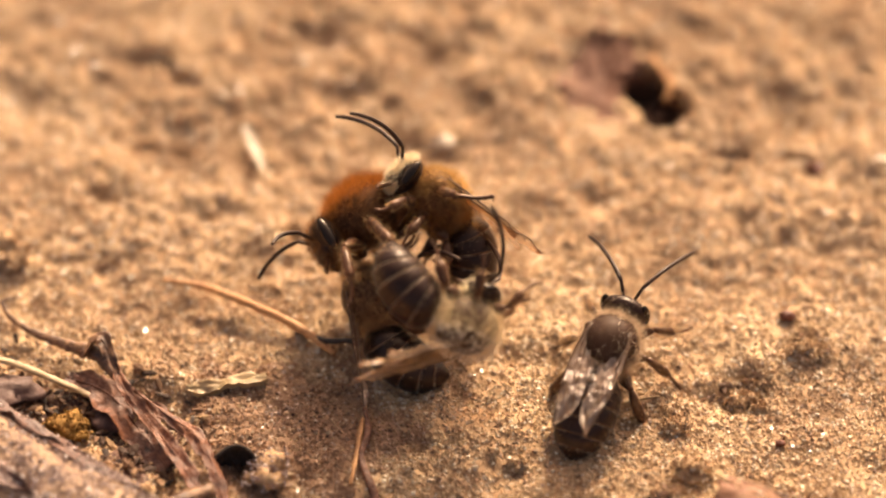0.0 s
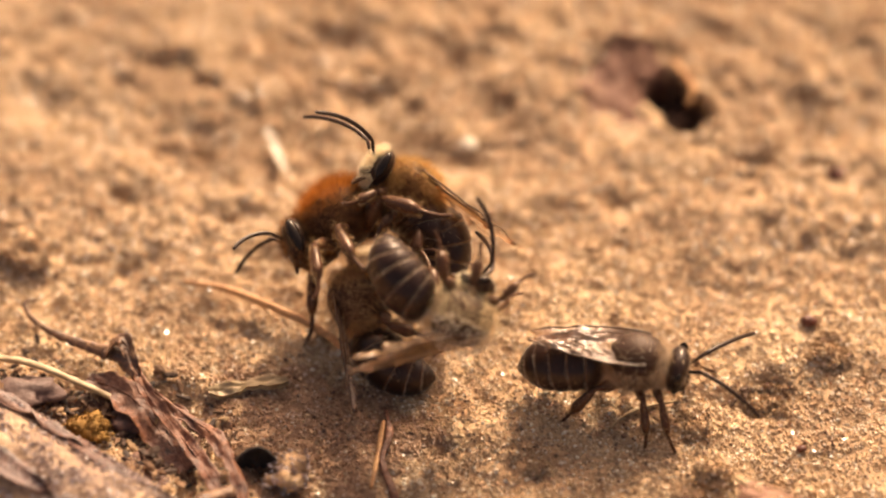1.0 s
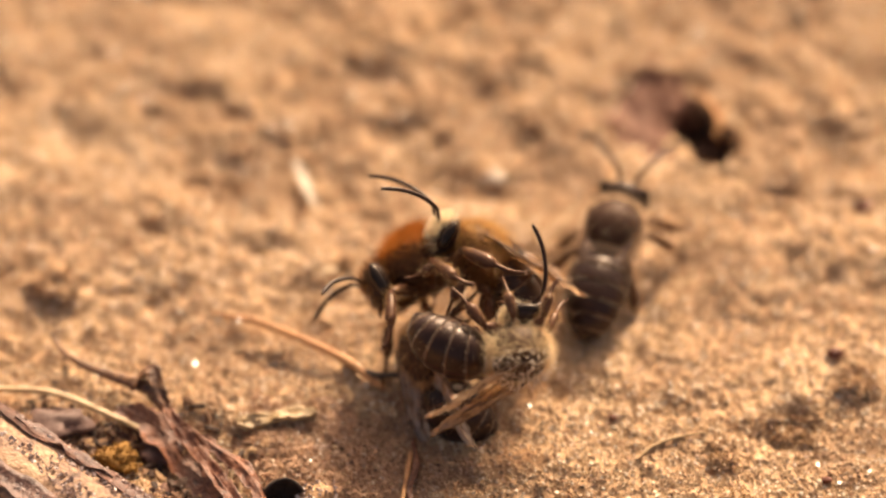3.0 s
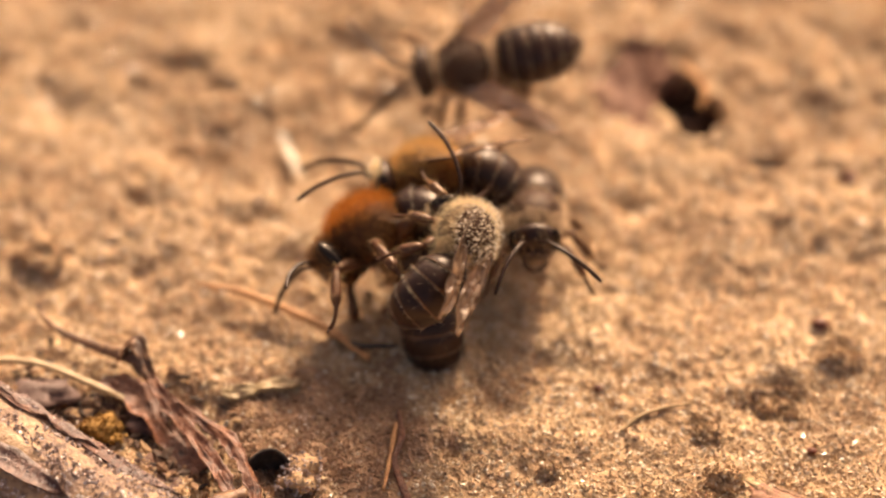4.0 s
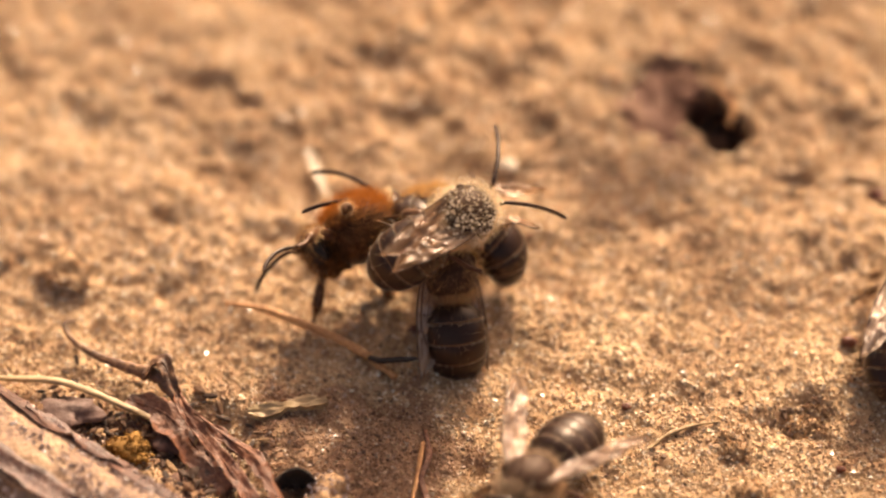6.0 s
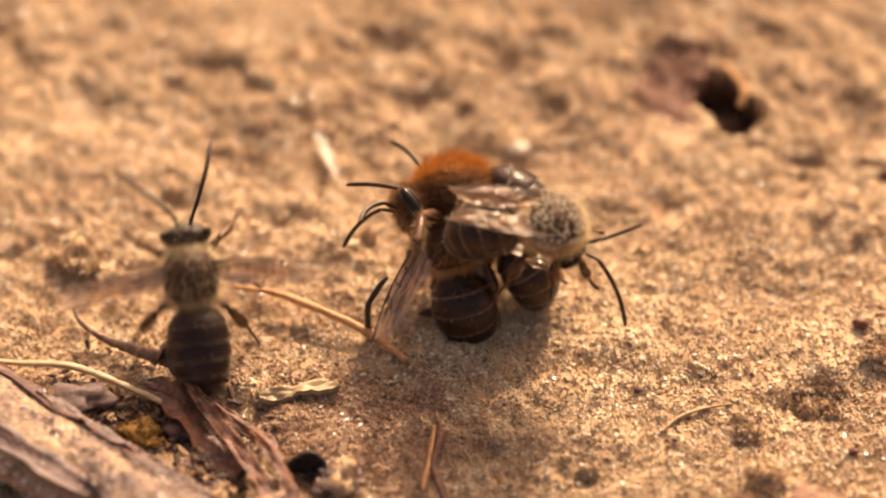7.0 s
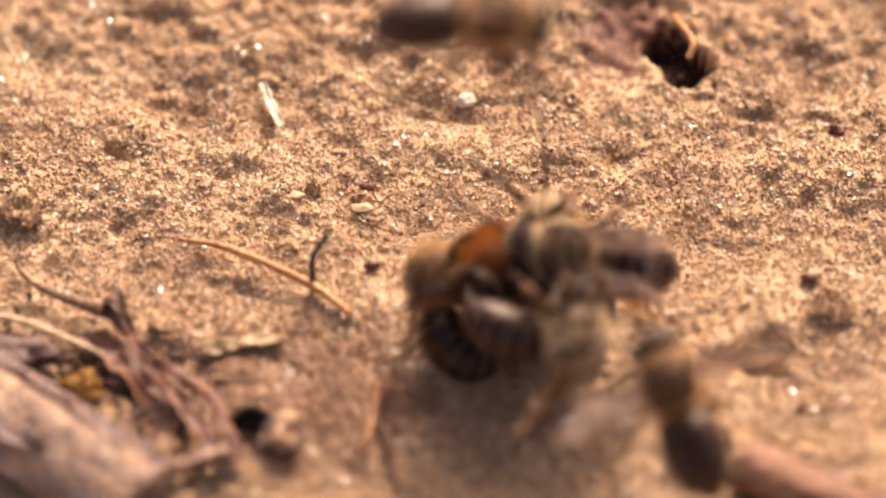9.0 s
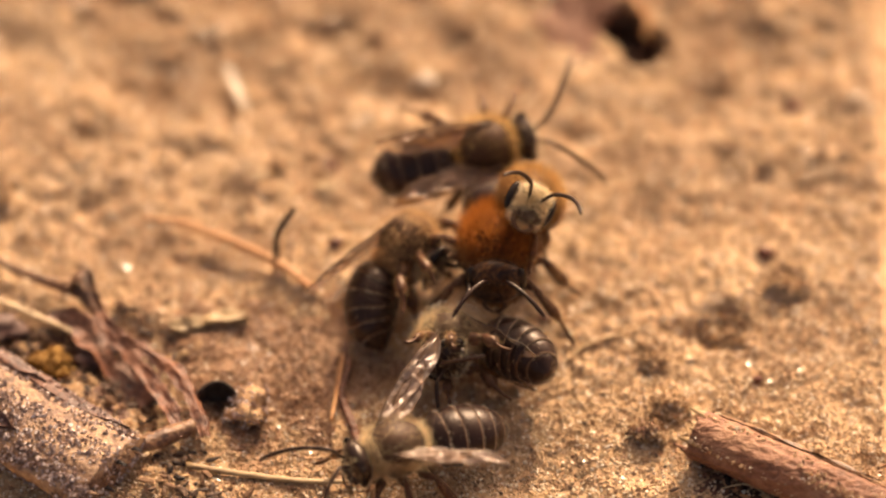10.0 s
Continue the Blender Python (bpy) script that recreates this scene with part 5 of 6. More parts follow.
def motions():
    walk(female["ob"], [
        (0.00, pose(0.00052, 0.00031, 0.00600, 70.8, 13.4, -150.0)),
        (0.50, pose(-0.00139, 0.00002, 0.00600, 70.6, 15.1, -151.2)),
        (1.00, pose(-0.00226, 0.00043, 0.00600, 69.1, 14.5, -155.5)),
        (1.50, pose(-0.00158, 0.00139, 0.00600, 68.4, 13.3, -157.2)),
        (2.00, pose(0.00041, 0.00093, 0.00600, 69.8, 14.0, -152.6)),
        (2.50, pose(0.00250, 0.00034, 0.00600, 73.1, 15.0, -143.4)),
        (2.70, pose(0.00241, -0.00128, 0.00600, 70.9, 11.8, -148.5)),
        (3.30, pose(-0.00083, 0.00015, 0.00570, 64.2, 8.9, -161.3)),
        (3.80, pose(-0.00133, 0.00017, 0.00550, 64.1, 13.6, -154.7)),
        (4.00, pose(-0.00142, -0.00010, 0.00550, 64.8, 14.8, -153.0)),
        (4.50, pose(-0.00112, 0.00080, 0.00550, 62.8, 10.7, -158.8)),
        (5.00, pose(-0.00376, 0.00221, 0.00500, 55.9, 8.2, -166.9)),
        (5.50, pose(-0.00419, 0.00270, 0.00500, 55.8, 7.5, -167.8)),
        (5.70, pose(-0.00416, 0.00175, 0.00500, 55.7, 7.4, -167.8)),
        (6.30, pose(-0.00164, 0.00176, 0.00550, 67.1, 8.7, -161.2)),
        (6.80, pose(0.00124, 0.00241, 0.00600, 63.3, -2.8, -167.5)),
        (7.00, pose(0.00140, 0.00255, 0.00600, 63.4, -4.7, -163.4)),
        (7.20, pose(0.00395, 0.00020, 0.00630, 14.1, -13.5, -135.6)),
        (7.50, pose(0.00421, -0.00047, 0.00750, -31.2, -37.9, -112.3)),
        (8.00, pose(0.00440, -0.00119, 0.00750, -31.2, -38.0, -112.4)),
        (8.50, pose(0.00583, -0.00447, 0.00700, -31.2, -38.0, -112.4)),
        (8.75, pose(0.00688, -0.00471, 0.00603, 1.1, -24.4, -118.8)),
        (9.00, pose(0.00714, -0.00612, 0.00556, 17.1, -21.1, -121.3)),
        (9.25, pose(0.00675, -0.00535, 0.00509, 42.1, -12.8, -121.0)),
        (9.50, pose(0.00636, -0.00531, 0.00500, 7.1, -1.9, -105.6)),
        (9.70, pose(0.00885, -0.00575, 0.00550, -1.6, 1.4, -98.2)),
        (10.00, pose(0.00943, -0.00659, 0.00600, -1.5, 1.9, -91.9)),
    ])
    walk(suitor_top["ob"], [
        (0.00, pose(0.00476, 0.00028, 0.00750, 63.9, -38.3, 147.9)),
        (0.50, pose(0.00322, 0.00002, 0.00750, 63.9, -38.2, 147.9)),
        (1.00, pose(0.00194, 0.00120, 0.00750, 63.8, -38.2, 148.2)),
        (1.50, pose(0.00202, 0.00123, 0.00750, 64.2, -38.8, 147.2)),
        (2.00, pose(0.00399, 0.00004, 0.00750, 63.1, -40.0, 145.2)),
        (2.50, pose(0.00607, -0.00024, 0.00750, 61.6, -44.1, 136.2)),
        (2.70, pose(0.00570, -0.00202, 0.00750, 57.2, -40.0, 145.3)),
        (3.30, pose(0.00281, 0.00187, 0.00650, 46.2, -26.8, 162.9)),
        (3.80, pose(0.00197, 0.00381, 0.00650, 24.6, -7.0, 179.5)),
        (4.00, pose(0.00201, 0.00384, 0.00650, 28.3, 1.3, -170.6)),
        (4.50, pose(0.00260, 0.00343, 0.00650, 28.3, 1.4, -170.6)),
        (5.00, pose(0.00053, 0.00353, 0.00500, -0.2, -2.4, 177.2)),
        (5.50, pose(0.00011, 0.00306, 0.00500, -0.2, -2.5, 177.1)),
        (5.70, pose(0.00020, 0.00277, 0.00500, 2.0, -5.2, 174.0)),
        (6.30, pose(0.00199, 0.00327, 0.00500, 35.8, -9.7, 168.5)),
        (6.80, pose(0.00338, 0.00113, 0.00500, 17.4, -15.4, 161.2)),
        (7.00, pose(0.00287, 0.00092, 0.00500, 9.0, -19.1, 156.1)),
        (7.20, pose(0.00562, 0.00152, 0.00500, 21.6, -29.7, 137.7)),
        (7.50, pose(0.00738, 0.00170, 0.00500, 22.4, -36.7, 118.1)),
        (8.00, pose(0.00767, 0.00093, 0.00500, 22.5, -36.7, 117.9)),
        (8.50, pose(0.00942, -0.00288, 0.00500, 40.1, -40.1, 90.0)),
        (9.00, pose(0.01104, -0.00443, 0.00506, -2.5, -45.0, 126.1)),
        (9.20, pose(0.01050, -0.00355, 0.00569, -46.8, -54.1, -176.7)),
        (9.40, pose(0.00915, -0.00193, 0.00600, -59.9, -42.3, -124.8)),
        (9.50, pose(0.00878, -0.00270, 0.00650, 17.1, -41.5, -113.0)),
        (9.70, pose(0.01152, -0.00336, 0.00700, 14.6, -39.4, -103.0)),
        (10.00, pose(0.01143, -0.00433, 0.00750, -25.3, -39.2, -97.1)),
    ])
    walk(suitor_front["ob"], [
        (0.00, pose(0.00641, -0.00903, 0.00720, 110.2, 13.4, -16.7)),
        (0.50, pose(0.00525, -0.00958, 0.00720, 110.7, 11.3, -14.3)),
        (1.00, pose(0.00485, -0.00818, 0.00720, 110.3, 13.2, -16.4)),
        (1.50, pose(0.00491, -0.00701, 0.00720, 110.3, 13.3, -16.5)),
        (2.00, pose(0.00651, -0.00899, 0.00720, 110.3, 13.3, -16.4)),
        (2.50, pose(0.00803, -0.01009, 0.00720, 109.7, 9.5, -19.4)),
        (2.70, pose(0.00744, -0.01090, 0.00720, 111.2, 4.5, -13.1)),
        (3.20, pose(0.00571, -0.00697, 0.00800, 98.5, -12.8, 15.6)),
        (3.80, pose(0.00151, -0.00600, 0.00900, 66.4, -20.3, 56.8)),
        (4.00, pose(0.00443, -0.00317, 0.00900, 60.7, -15.1, 67.2)),
        (4.50, pose(0.00678, -0.00334, 0.00900, 59.5, -15.6, 69.0)),
        (5.00, pose(0.00274, 0.00232, 0.00900, 31.7, -9.0, 55.5)),
        (5.50, pose(0.00219, 0.00191, 0.00900, 31.7, -8.9, 55.5)),
        (5.70, pose(0.00186, 0.00075, 0.00900, 34.0, -9.1, 51.2)),
        (6.30, pose(0.00464, -0.00057, 0.00900, 17.5, -4.8, 21.9)),
        (6.80, pose(0.00684, -0.00132, 0.00900, 8.4, 5.9, 8.8)),
        (7.00, pose(0.00732, -0.00248, 0.00900, 10.1, 2.8, -3.1)),
        (7.10, pose(0.00810, -0.00455, 0.00850, 64.9, 5.4, -6.1)),
        (7.20, pose(0.00984, -0.00661, 0.00800, 111.7, -6.3, 7.8)),
        (7.50, pose(0.01182, -0.00735, 0.00720, 113.9, -5.2, 6.3)),
        (8.00, pose(0.01207, -0.00714, 0.00720, 113.8, -5.1, 6.3)),
        (8.50, pose(0.01256, -0.01074, 0.00720, 113.5, -7.6, 9.3)),
        (9.00, pose(0.01164, -0.01149, 0.00595, 114.6, -6.4, 7.8)),
        (9.15, pose(0.01092, -0.01097, 0.00487, 110.8, -31.7, 47.5)),
        (9.30, pose(0.00920, -0.01040, 0.00400, 94.2, -37.2, 115.1)),
        (9.40, pose(0.00694, -0.00958, 0.00360, 94.2, -18.9, 155.8)),
        (9.50, pose(0.00461, -0.00917, 0.00320, 105.1, -0.3, 179.6)),
        (10.00, pose(0.00669, -0.01167, 0.00340, 105.2, -2.8, 176.6)),
    ])
    walk(suitor_low["ob"], [
        (0.00, pose(0.00080, -0.00371, 0.00340, -108.1, -38.3, 110.2)),
        (0.50, pose(-0.00016, -0.00471, 0.00340, -108.2, -38.2, 110.2)),
        (1.00, pose(-0.00127, -0.00372, 0.00340, -105.3, -38.3, 110.6)),
        (1.50, pose(-0.00036, -0.00213, 0.00340, -105.2, -38.3, 110.5)),
        (2.00, pose(0.00107, -0.00350, 0.00340, -105.2, -38.4, 110.6)),
        (2.50, pose(0.00211, -0.00504, 0.00340, -105.1, -38.4, 110.7)),
        (2.70, pose(0.00192, -0.00565, 0.00340, -88.1, -38.4, 110.7)),
        (3.20, pose(0.00110, -0.00534, 0.00400, -49.7, -37.9, 113.1)),
        (3.80, pose(0.00216, -0.00136, 0.00400, -17.4, -29.5, 101.4)),
        (4.00, pose(0.00189, -0.00159, 0.00430, -6.0, -29.7, 99.2)),
        (4.50, pose(0.00493, -0.00110, 0.00430, -6.1, -29.8, 99.2)),
        (5.00, pose(0.00230, 0.00050, 0.00460, -1.7, -30.3, 92.6)),
        (5.50, pose(0.00111, 0.00010, 0.00460, -1.5, -30.2, 92.5)),
        (5.70, pose(0.00120, -0.00114, 0.00460, -3.7, -30.1, 95.8)),
        (6.30, pose(0.00233, -0.00072, 0.00460, -8.8, -35.0, 96.1)),
        (6.80, pose(0.00149, -0.00018, 0.00460, -13.0, -39.5, 102.8)),
        (7.00, pose(0.00131, -0.00004, 0.00460, -18.0, -39.5, 102.8)),
        (7.20, pose(0.00115, -0.00263, 0.00430, -69.5, -35.9, 121.4)),
        (7.50, pose(0.00213, -0.00376, 0.00400, -105.1, -38.3, 110.8)),
        (8.00, pose(0.00224, -0.00409, 0.00400, -105.1, -38.2, 110.6)),
        (8.50, pose(0.00459, -0.00855, 0.00400, -104.9, -38.3, 110.6)),
        (9.00, pose(0.00341, -0.00591, 0.00430, -96.1, -39.8, 96.5)),
        (9.50, pose(0.00362, -0.00516, 0.00450, -87.5, -38.2, 70.1)),
        (10.00, pose(0.00413, -0.00530, 0.00450, -75.6, -28.3, 40.1)),
    ])
    walk(walker["ob"], [
        (0.00, pose(0.01478, -0.00745, 0.00350, 0.0, -22.0, 67.8)),
        (0.30, pose(0.01488, -0.00880, 0.00350, -0.0, -20.0, 57.3)),
        (0.60, pose(0.01483, -0.00963, 0.00350, 0.0, -14.0, 34.8)),
        (0.90, pose(0.01481, -0.00852, 0.00350, -0.0, -5.0, 0.0)),
        (1.00, pose(0.01512, -0.00843, 0.00350, 0.0, -5.0, -7.8)),
        (1.20, pose(0.01413, -0.00811, 0.00350, -0.0, -5.0, 13.0)),
        (1.50, pose(0.01527, -0.00794, 0.00350, 0.0, -16.0, 45.6)),
        (1.80, pose(0.01607, -0.00571, 0.00350, 0.0, -22.0, 80.8)),
        (2.00, pose(0.01429, -0.00466, 0.00350, 0.0, -20.0, 93.8)),
        (2.10, pose(0.01364, -0.00359, 0.00350, 0.0, -20.0, 96.1)),
        (2.40, pose(0.01335, -0.00191, 0.00350, -0.0, -16.0, 132.4)),
        (2.50, pose(0.01403, -0.00114, 0.00350, 0.0, -16.0, 127.5)),
        (2.70, pose(0.01420, 0.00301, 0.00300, 0.0, -12.0, 107.2)),
        (3.00, pose(0.01224, 0.00416, 0.00350, -0.0, -15.0, 74.4)),
        (3.30, pose(0.01078, 0.00443, 0.00400, -0.0, -5.0, 0.0)),
        (3.60, pose(0.00965, 0.00340, 0.00450, 0.0, 5.0, -66.1)),
        (3.80, pose(0.00845, 0.00162, 0.00500, 6.9, -22.1, -84.9)),
        (4.00, pose(0.00841, 0.00152, 0.00500, 1.4, -25.9, -89.1)),
        (4.50, pose(0.01139, -0.00213, 0.00450, -3.7, -29.8, -91.9)),
        (4.60, pose(0.00940, -0.00659, 0.00350, 0.0, -0.0, -105.6)),
        (4.70, pose(0.00821, -0.00786, 0.00280, 0.0, -5.0, -109.7)),
        (4.80, pose(0.00784, -0.01220, 0.00350, 0.0, -8.0, -90.0)),
        (4.90, pose(0.00911, -0.01403, 0.00350, 0.0, -8.0, -74.4)),
        (5.00, pose(0.01169, -0.01731, 0.00350, -0.0, -8.0, -37.0)),
        (5.10, pose(0.01454, -0.01656, 0.00350, -0.0, -8.0, 0.0)),
        (5.20, pose(0.01905, -0.01367, 0.00350, -0.0, -8.0, 19.3)),
        (5.30, pose(0.02159, -0.01249, 0.00350, 0.0, -8.0, 31.3)),
        (5.50, pose(0.02572, -0.00894, 0.00350, 0.0, -8.0, 34.8)),
        (5.70, pose(0.02623, -0.00660, 0.00350, 0.0, -8.0, 74.4)),
        (6.10, pose(0.03027, 0.00008, 0.00350, 0.0, -8.0, 74.4)),
        (6.60, pose(0.03487, 0.00359, 0.00350, 0.0, -8.0, 66.1)),
        (7.50, pose(0.04020, 0.00583, 0.00350, 0.0, -8.0, 47.6)),
        (10.00, pose(0.04507, -0.00044, 0.00350, 0.0, -8.0, 47.6)),
    ])
    walk(runner["ob"], [
        (0.00, pose(0.01772, 0.04315, 0.01200, 0.0, -0.0, -154.6)),
        (3.20, pose(0.01491, 0.04554, 0.01200, 0.0, -0.0, -154.6)),
        (3.60, pose(0.00666, 0.01577, 0.00900, 0.0, -0.0, -160.7)),
        (3.80, pose(0.00114, 0.00676, 0.00800, 0.0, -0.0, -173.5)),
        (3.90, pose(0.00287, 0.00853, 0.00800, 0.0, -0.0, -169.6)),
        (4.00, pose(0.00426, 0.01161, 0.00700, -39.7, 6.5, -172.3)),
        (4.10, pose(0.00521, 0.01318, 0.00600, -32.9, 24.5, -147.2)),
        (4.20, pose(0.00632, 0.01367, 0.00600, -17.5, 36.8, -117.7)),
        (4.30, pose(0.00716, 0.01218, 0.00600, -5.2, 14.9, -97.4)),
        (4.40, pose(0.00886, 0.01070, 0.00600, 6.5, -5.2, -82.8)),
        (4.50, pose(0.01122, 0.00861, 0.00600, 19.0, -20.2, -74.6)),
        (4.60, pose(0.01291, 0.00886, 0.00600, 23.5, -21.6, -70.9)),
        (4.70, pose(0.01319, 0.00851, 0.00600, 18.2, -12.6, -71.9)),
        (4.80, pose(0.01433, 0.00706, 0.00600, 3.4, 5.1, -85.7)),
        (4.90, pose(0.01443, 0.00625, 0.00500, 0.2, 20.3, -89.7)),
        (5.00, pose(0.01331, 0.00285, 0.00500, -24.1, 33.3, -129.0)),
        (5.10, pose(0.01296, 0.00055, 0.00400, -24.1, 33.3, -129.0)),
        (5.20, pose(0.01287, -0.00242, 0.00330, 0.0, 18.0, -99.2)),
        (5.30, pose(0.01278, -0.00510, 0.00330, 0.0, 18.0, -96.1)),
        (5.50, pose(0.01140, -0.00771, 0.00330, 0.0, 16.0, -117.3)),
        (5.60, pose(0.01039, -0.00903, 0.00330, 0.0, 8.0, -140.8)),
        (5.70, pose(0.00911, -0.00999, 0.00340, 0.0, -0.0, -154.6)),
        (6.00, pose(0.00653, -0.01604, 0.00350, 0.0, -8.0, -122.7)),
        (6.30, pose(0.00526, -0.02655, 0.00350, 0.0, -8.0, -105.6)),
        (7.00, pose(0.00458, -0.03993, 0.00350, 0.0, -8.0, -105.6)),
        (10.00, pose(0.00980, -0.04528, 0.00350, 0.0, -8.0, -105.6)),
    ])
    walk(visitor["ob"], [
        (0.00, pose(-0.00105, -0.04799, 0.00800, 0.0, -0.0, 97.7)),
        (6.20, pose(-0.00423, -0.04640, 0.00800, 0.0, -0.0, 97.7)),
        (6.60, pose(-0.00670, -0.02144, 0.00700, 0.0, -5.0, 101.6)),
        (6.80, pose(-0.00974, -0.01032, 0.00600, -9.7, -39.2, 105.4)),
        (6.90, pose(-0.01200, -0.00662, 0.00500, -17.3, -36.8, 117.7)),
        (7.00, pose(-0.01384, -0.00289, 0.00500, -5.5, -39.8, 98.9)),
        (7.10, pose(-0.01386, 0.00235, 0.00500, 8.6, -39.4, 76.9)),
        (7.20, pose(-0.01254, 0.00612, 0.00600, 5.2, -39.9, 82.1)),
        (7.30, pose(-0.01090, 0.01431, 0.00700, 0.0, -0.0, 66.1)),
        (7.40, pose(-0.00956, 0.01243, 0.01000, 0.0, 0.0, 6.5)),
        (7.50, pose(0.00193, 0.00409, 0.01000, 28.6, -29.8, -72.3)),
        (7.60, pose(0.00309, 0.00315, 0.00980, 29.4, -21.4, -64.0)),
        (7.70, pose(0.00441, 0.00248, 0.00960, 27.1, 0.7, -52.1)),
        (7.80, pose(0.00535, 0.00218, 0.00950, 9.7, -5.8, -79.2)),
        (8.00, pose(0.00717, 0.00235, 0.00920, -6.5, -38.0, -92.0)),
        (8.20, pose(0.00481, 0.00129, 0.00880, -3.9, -33.9, -91.5)),
        (8.40, pose(0.00855, -0.00398, 0.00650, -22.3, 2.0, -119.8)),
        (8.50, pose(0.00876, -0.00561, 0.00620, -23.5, 5.0, -123.0)),
        (8.70, pose(0.01070, -0.00364, 0.00650, -21.8, 4.2, -119.8)),
        (9.00, pose(0.01085, -0.00668, 0.00750, -40.7, -14.1, 178.9)),
        (9.30, pose(0.00818, -0.00916, 0.00800, -53.8, -15.6, -164.2)),
        (9.40, pose(0.00768, -0.00973, 0.00850, -53.0, -13.2, -161.5)),
        (9.50, pose(0.00718, -0.00962, 0.00850, -54.3, -12.3, -157.3)),
        (9.60, pose(0.01157, -0.00786, 0.00800, -6.8, -12.5, -96.6)),
        (9.70, pose(0.00911, -0.01429, 0.00700, -24.1, 6.2, -147.7)),
        (9.80, pose(0.00785, -0.01776, 0.00400, 0.0, -0.0, -167.0)),
        (9.90, pose(0.00350, -0.01924, 0.00300, 0.0, -5.0, -160.7)),
        (10.00, pose(0.00343, -0.02007, 0.00350, 0.0, -5.0, -158.2)),
    ])
    walk(climber["ob"], [
        (0.00, pose(-0.01105, 0.05069, 0.01400, -0.0, -0.0, -66.1)),
        (8.00, pose(-0.01414, 0.05019, 0.01400, -0.0, -0.0, -66.1)),
        (8.20, pose(-0.00668, 0.01998, 0.01200, -0.0, -0.0, -74.4)),
        (8.30, pose(0.00028, 0.00057, 0.01400, 8.7, 29.2, -76.4)),
        (8.40, pose(0.00493, -0.00944, 0.01400, 3.3, 20.0, -84.9)),
        (8.50, pose(0.00499, -0.01299, 0.01500, -0.1, 20.1, -89.9)),
        (8.60, pose(0.00413, -0.01548, 0.01400, -13.1, 13.0, -108.5)),
        (8.70, pose(-0.00093, -0.01756, 0.01000, -32.3, 9.0, -143.2)),
        (8.80, pose(-0.00748, -0.02828, 0.00900, -36.1, 18.7, -156.1)),
        (8.95, pose(-0.00819, -0.03326, 0.00700, -32.7, -24.5, 147.3)),
        (9.10, pose(-0.00473, -0.02688, 0.00600, 4.7, -44.8, 82.9)),
        (9.20, pose(-0.00271, -0.01605, 0.00600, 9.1, -44.1, 75.8)),
        (9.30, pose(-0.00355, -0.01387, 0.00600, -58.5, -46.7, 72.1)),
        (9.40, pose(-0.00360, -0.01212, 0.00600, -67.8, -47.7, 83.5)),
        (9.50, pose(-0.00349, -0.00892, 0.00600, -63.7, -49.2, 77.2)),
        (9.60, pose(-0.00149, -0.00477, 0.00600, -37.2, -44.8, 53.4)),
        (9.70, pose(0.00075, -0.00219, 0.00600, 37.1, -22.5, 20.3)),
        (10.00, pose(0.00882, 0.00069, 0.00600, 39.0, -9.4, 11.3)),
    ])
    walk(flyer["ob"], [
        (0.00, pose(0.01942, -0.05922, 0.01200, 0.0, -0.0, 97.7)),
        (8.30, pose(0.01779, -0.05984, 0.01200, 0.0, -0.0, 97.7)),
        (8.60, pose(0.01375, -0.03339, 0.01100, 0.0, -0.0, 97.7)),
        (8.80, pose(0.01271, -0.01957, 0.01000, -12.2, -38.4, 109.3)),
        (8.90, pose(0.01698, -0.01658, 0.01000, -14.5, -37.7, 113.0)),
        (9.00, pose(0.01687, -0.01859, 0.01000, -17.4, -36.6, 117.8)),
        (9.10, pose(0.02339, -0.02811, 0.01000, 8.4, -39.2, 76.9)),
        (9.30, pose(0.03720, -0.04627, 0.01100, 0.0, -0.0, 47.6)),
        (10.00, pose(0.06359, -0.05957, 0.01100, 0.0, -0.0, 47.6)),
    ])
    walk(passer["ob"], [
        (0.00, pose(-0.05121, 0.02724, 0.01000, 0.0, -0.0, 0.0)),
        (5.30, pose(-0.05431, 0.02968, 0.01000, 0.0, -0.0, 0.0)),
        (5.50, pose(-0.02898, 0.01534, 0.00800, 0.0, -0.0, 0.0)),
        (5.60, pose(-0.01139, 0.01260, 0.00700, 0.0, -0.0, 3.9)),
        (5.70, pose(0.00416, 0.01031, 0.00700, 0.0, -0.0, 23.0)),
        (5.90, pose(0.01398, 0.01664, 0.00800, 0.0, -0.0, 31.3)),
        (6.20, pose(0.02561, 0.03589, 0.01200, 0.0, -0.0, 47.6)),
        (8.60, pose(0.00069, 0.04692, 0.01600, 0.0, -0.0, 0.0)),
        (8.80, pose(0.00302, 0.01439, 0.02600, 0.0, -0.0, 0.0)),
        (9.00, pose(0.00710, -0.00495, 0.02600, 0.0, -0.0, 0.0)),
        (9.20, pose(0.01351, 0.01731, 0.02600, 0.0, -0.0, 25.4)),
        (10.00, pose(0.03086, 0.04649, 0.01800, 0.0, -0.0, 25.4)),
    ])
    root = Vector((-3.50, -3.37, 0.2)) * MM
    flat, upright = pose(*root, 80, 0, 48), pose(*root)
    walk(loose_stem, [(0.0, flat), (5.8, flat), (6.25, pose(*root, 38, 0, 22)), (6.7, upright), (10.0, upright)])
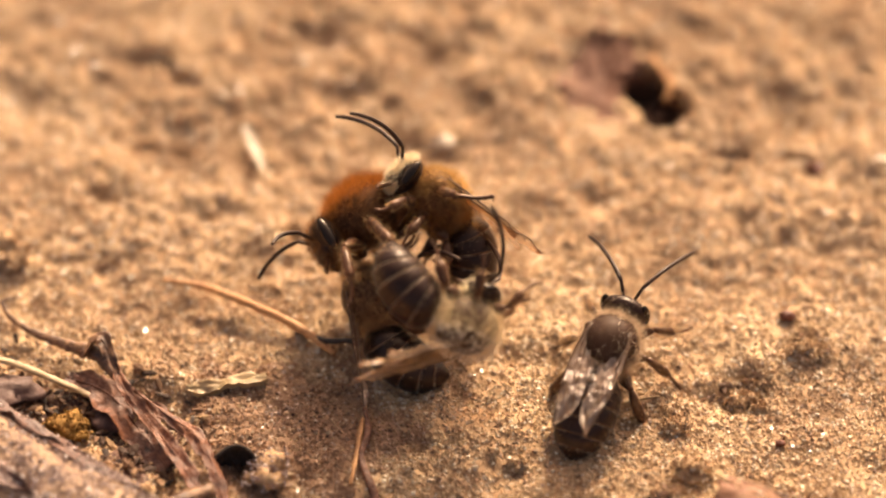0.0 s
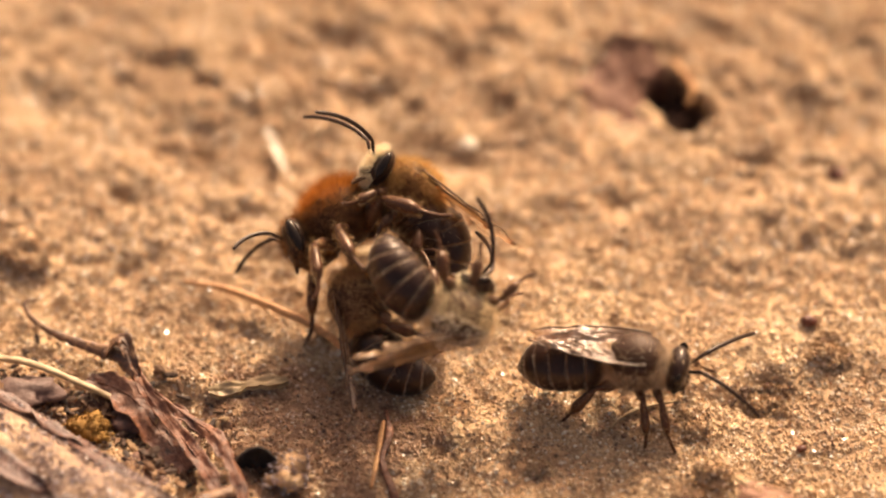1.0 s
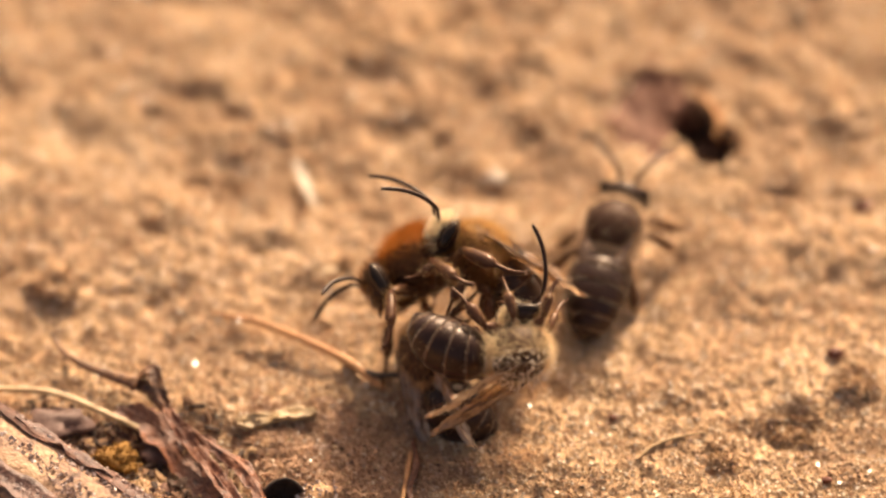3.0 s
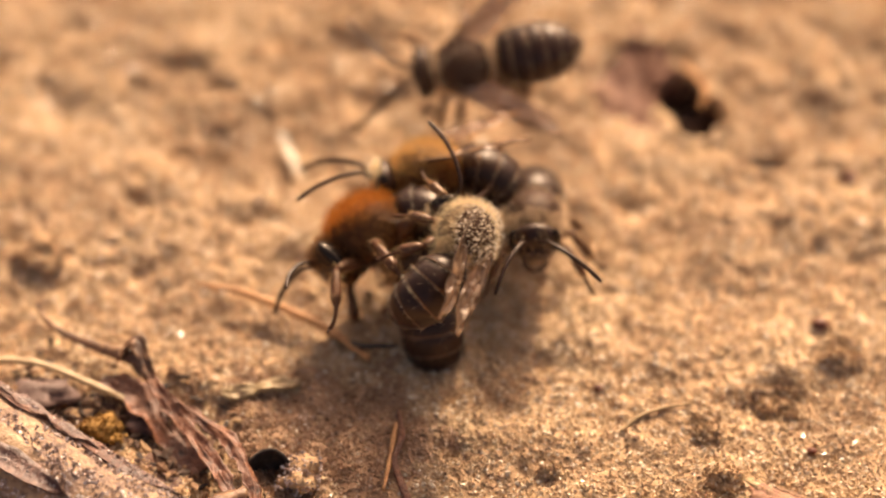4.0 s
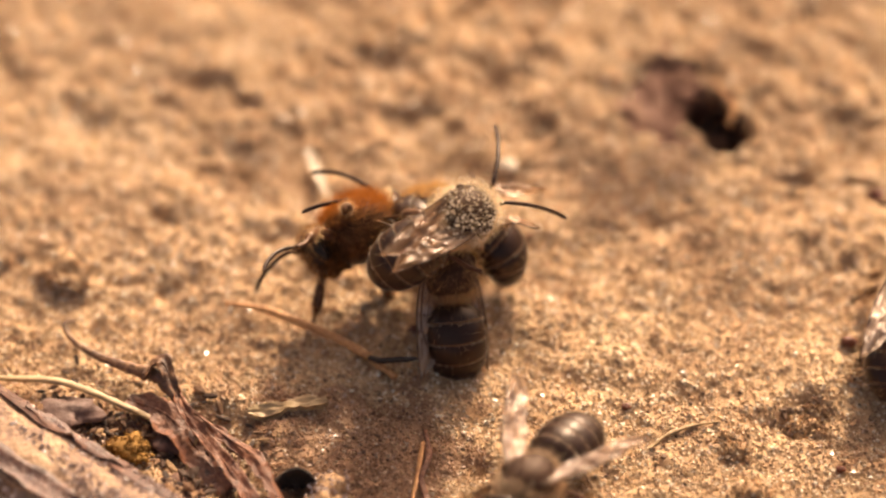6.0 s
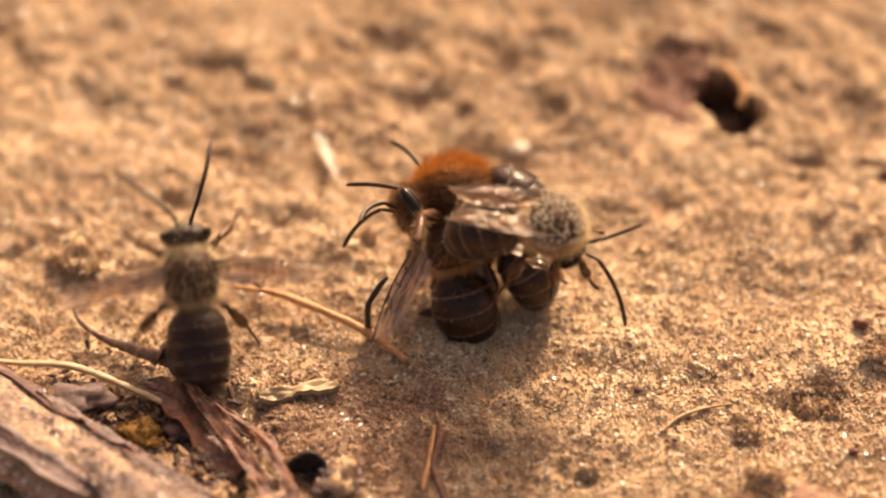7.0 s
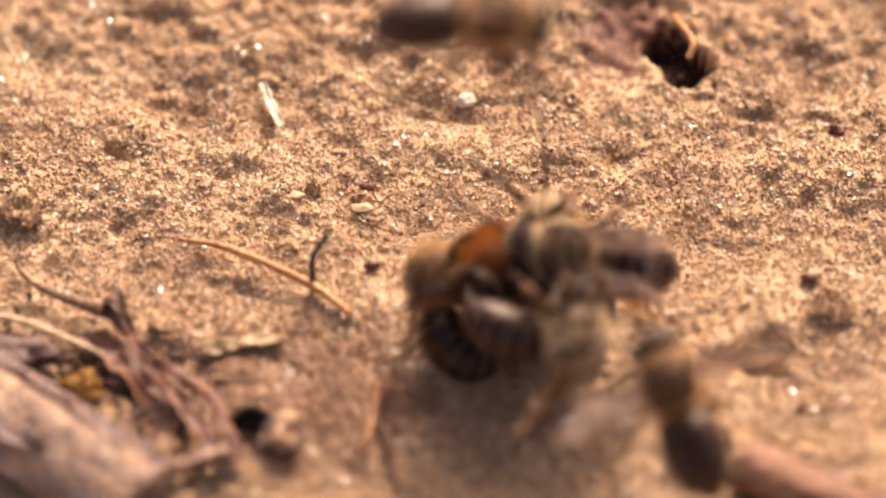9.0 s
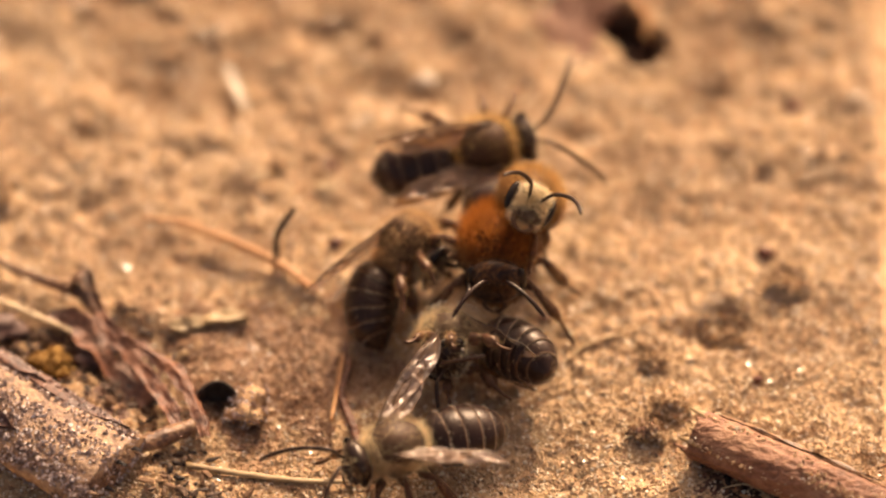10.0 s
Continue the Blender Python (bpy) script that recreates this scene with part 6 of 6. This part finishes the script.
    for k, b in enumerate((female, suitor_top, suitor_front, suitor_low)):
        wriggle(b, 100 + k, held=((1, 1, 4.3, 6.2, 118), (0, 1, 4.3, 6.2, 105)) if b is female else ())
    flap(walker, [(0.0, -2, 5), (0.5, -2, 5), (1.0, -7, 5), (1.5, -2, 5), (2.0, 14, 5), (2.5, 4, 4), (3.5, -6, -18), (4.55, -6, -18), (5.0, 2, 5), (10.0, 2, 5)])
    flap(female, [(0.0, 0, -38), (10.0, 0, -38)])
    flap(suitor_top, [(0.0, 10, 6), (9.1, 10, 6), (9.5, 6, -42), (10.0, 6, -42)])
    flap(suitor_front, [(0.0, 4, 34), (2.6, 4, 34), (3.6, -2, 4), (4.6, -2, 4), (5.0, -5, 5), (5.7, -5, 5), (7.05, -1, 4), (7.35, 4, 44), (8.5, 4, 44), (9.0, 4, 40), (9.4, 0, -36), (10.0, 0, -36)])
    flap(suitor_low, [(0.0, 10, 4), (2.7, 10, 4), (3.7, 4, -30), (4.6, 4, -30), (5.0, 0, -18), (5.7, 0, -18), (6.7, 36, 4), (7.05, 36, 4), (7.4, 14, 4), (8.5, 20, 4), (10.0, 14, 4)], (1,))
    flap(suitor_low, [(0.0, 10, 4), (2.7, 10, 4), (3.7, 4, -30), (4.6, 4, -30), (5.0, 4, -26), (5.7, 4, -26), (6.7, 4, -30), (7.05, 4, -30), (7.4, 24, 4), (8.5, 20, 4), (10.0, 14, 4)], (-1,))
    stride(walker, [(0.1, 1.2), (1.3, 3.8), (4.6, 6.6)])
    stride(runner, [(4.9, 6.3)])
    flap(runner, beat(3.2, 4.9, 34, (40, 10), (30, 8)))
    flap(visitor, beat(6.2, 8.0, 80, (70, 10), (48, 30))[:-1] + [(8.3, 26, 12), (8.6, 26, 12), (9.2, -4, 4), (9.6, -6, 4), (9.9, 30, 12), (10.0, 38, 14)])
    flap(climber, beat(8.0, 9.4, 65, (60, 10), (6, 5)))
    flap(flyer, beat(8.3, 9.4, 75, (70, 10), (70, 10)))
    flap(passer, beat(5.3, 6.3, 75, (70, 10), (45, 55)))


build_ground()
build_grains()
loose_stem = build_litter()
build_crumbs()
motions()
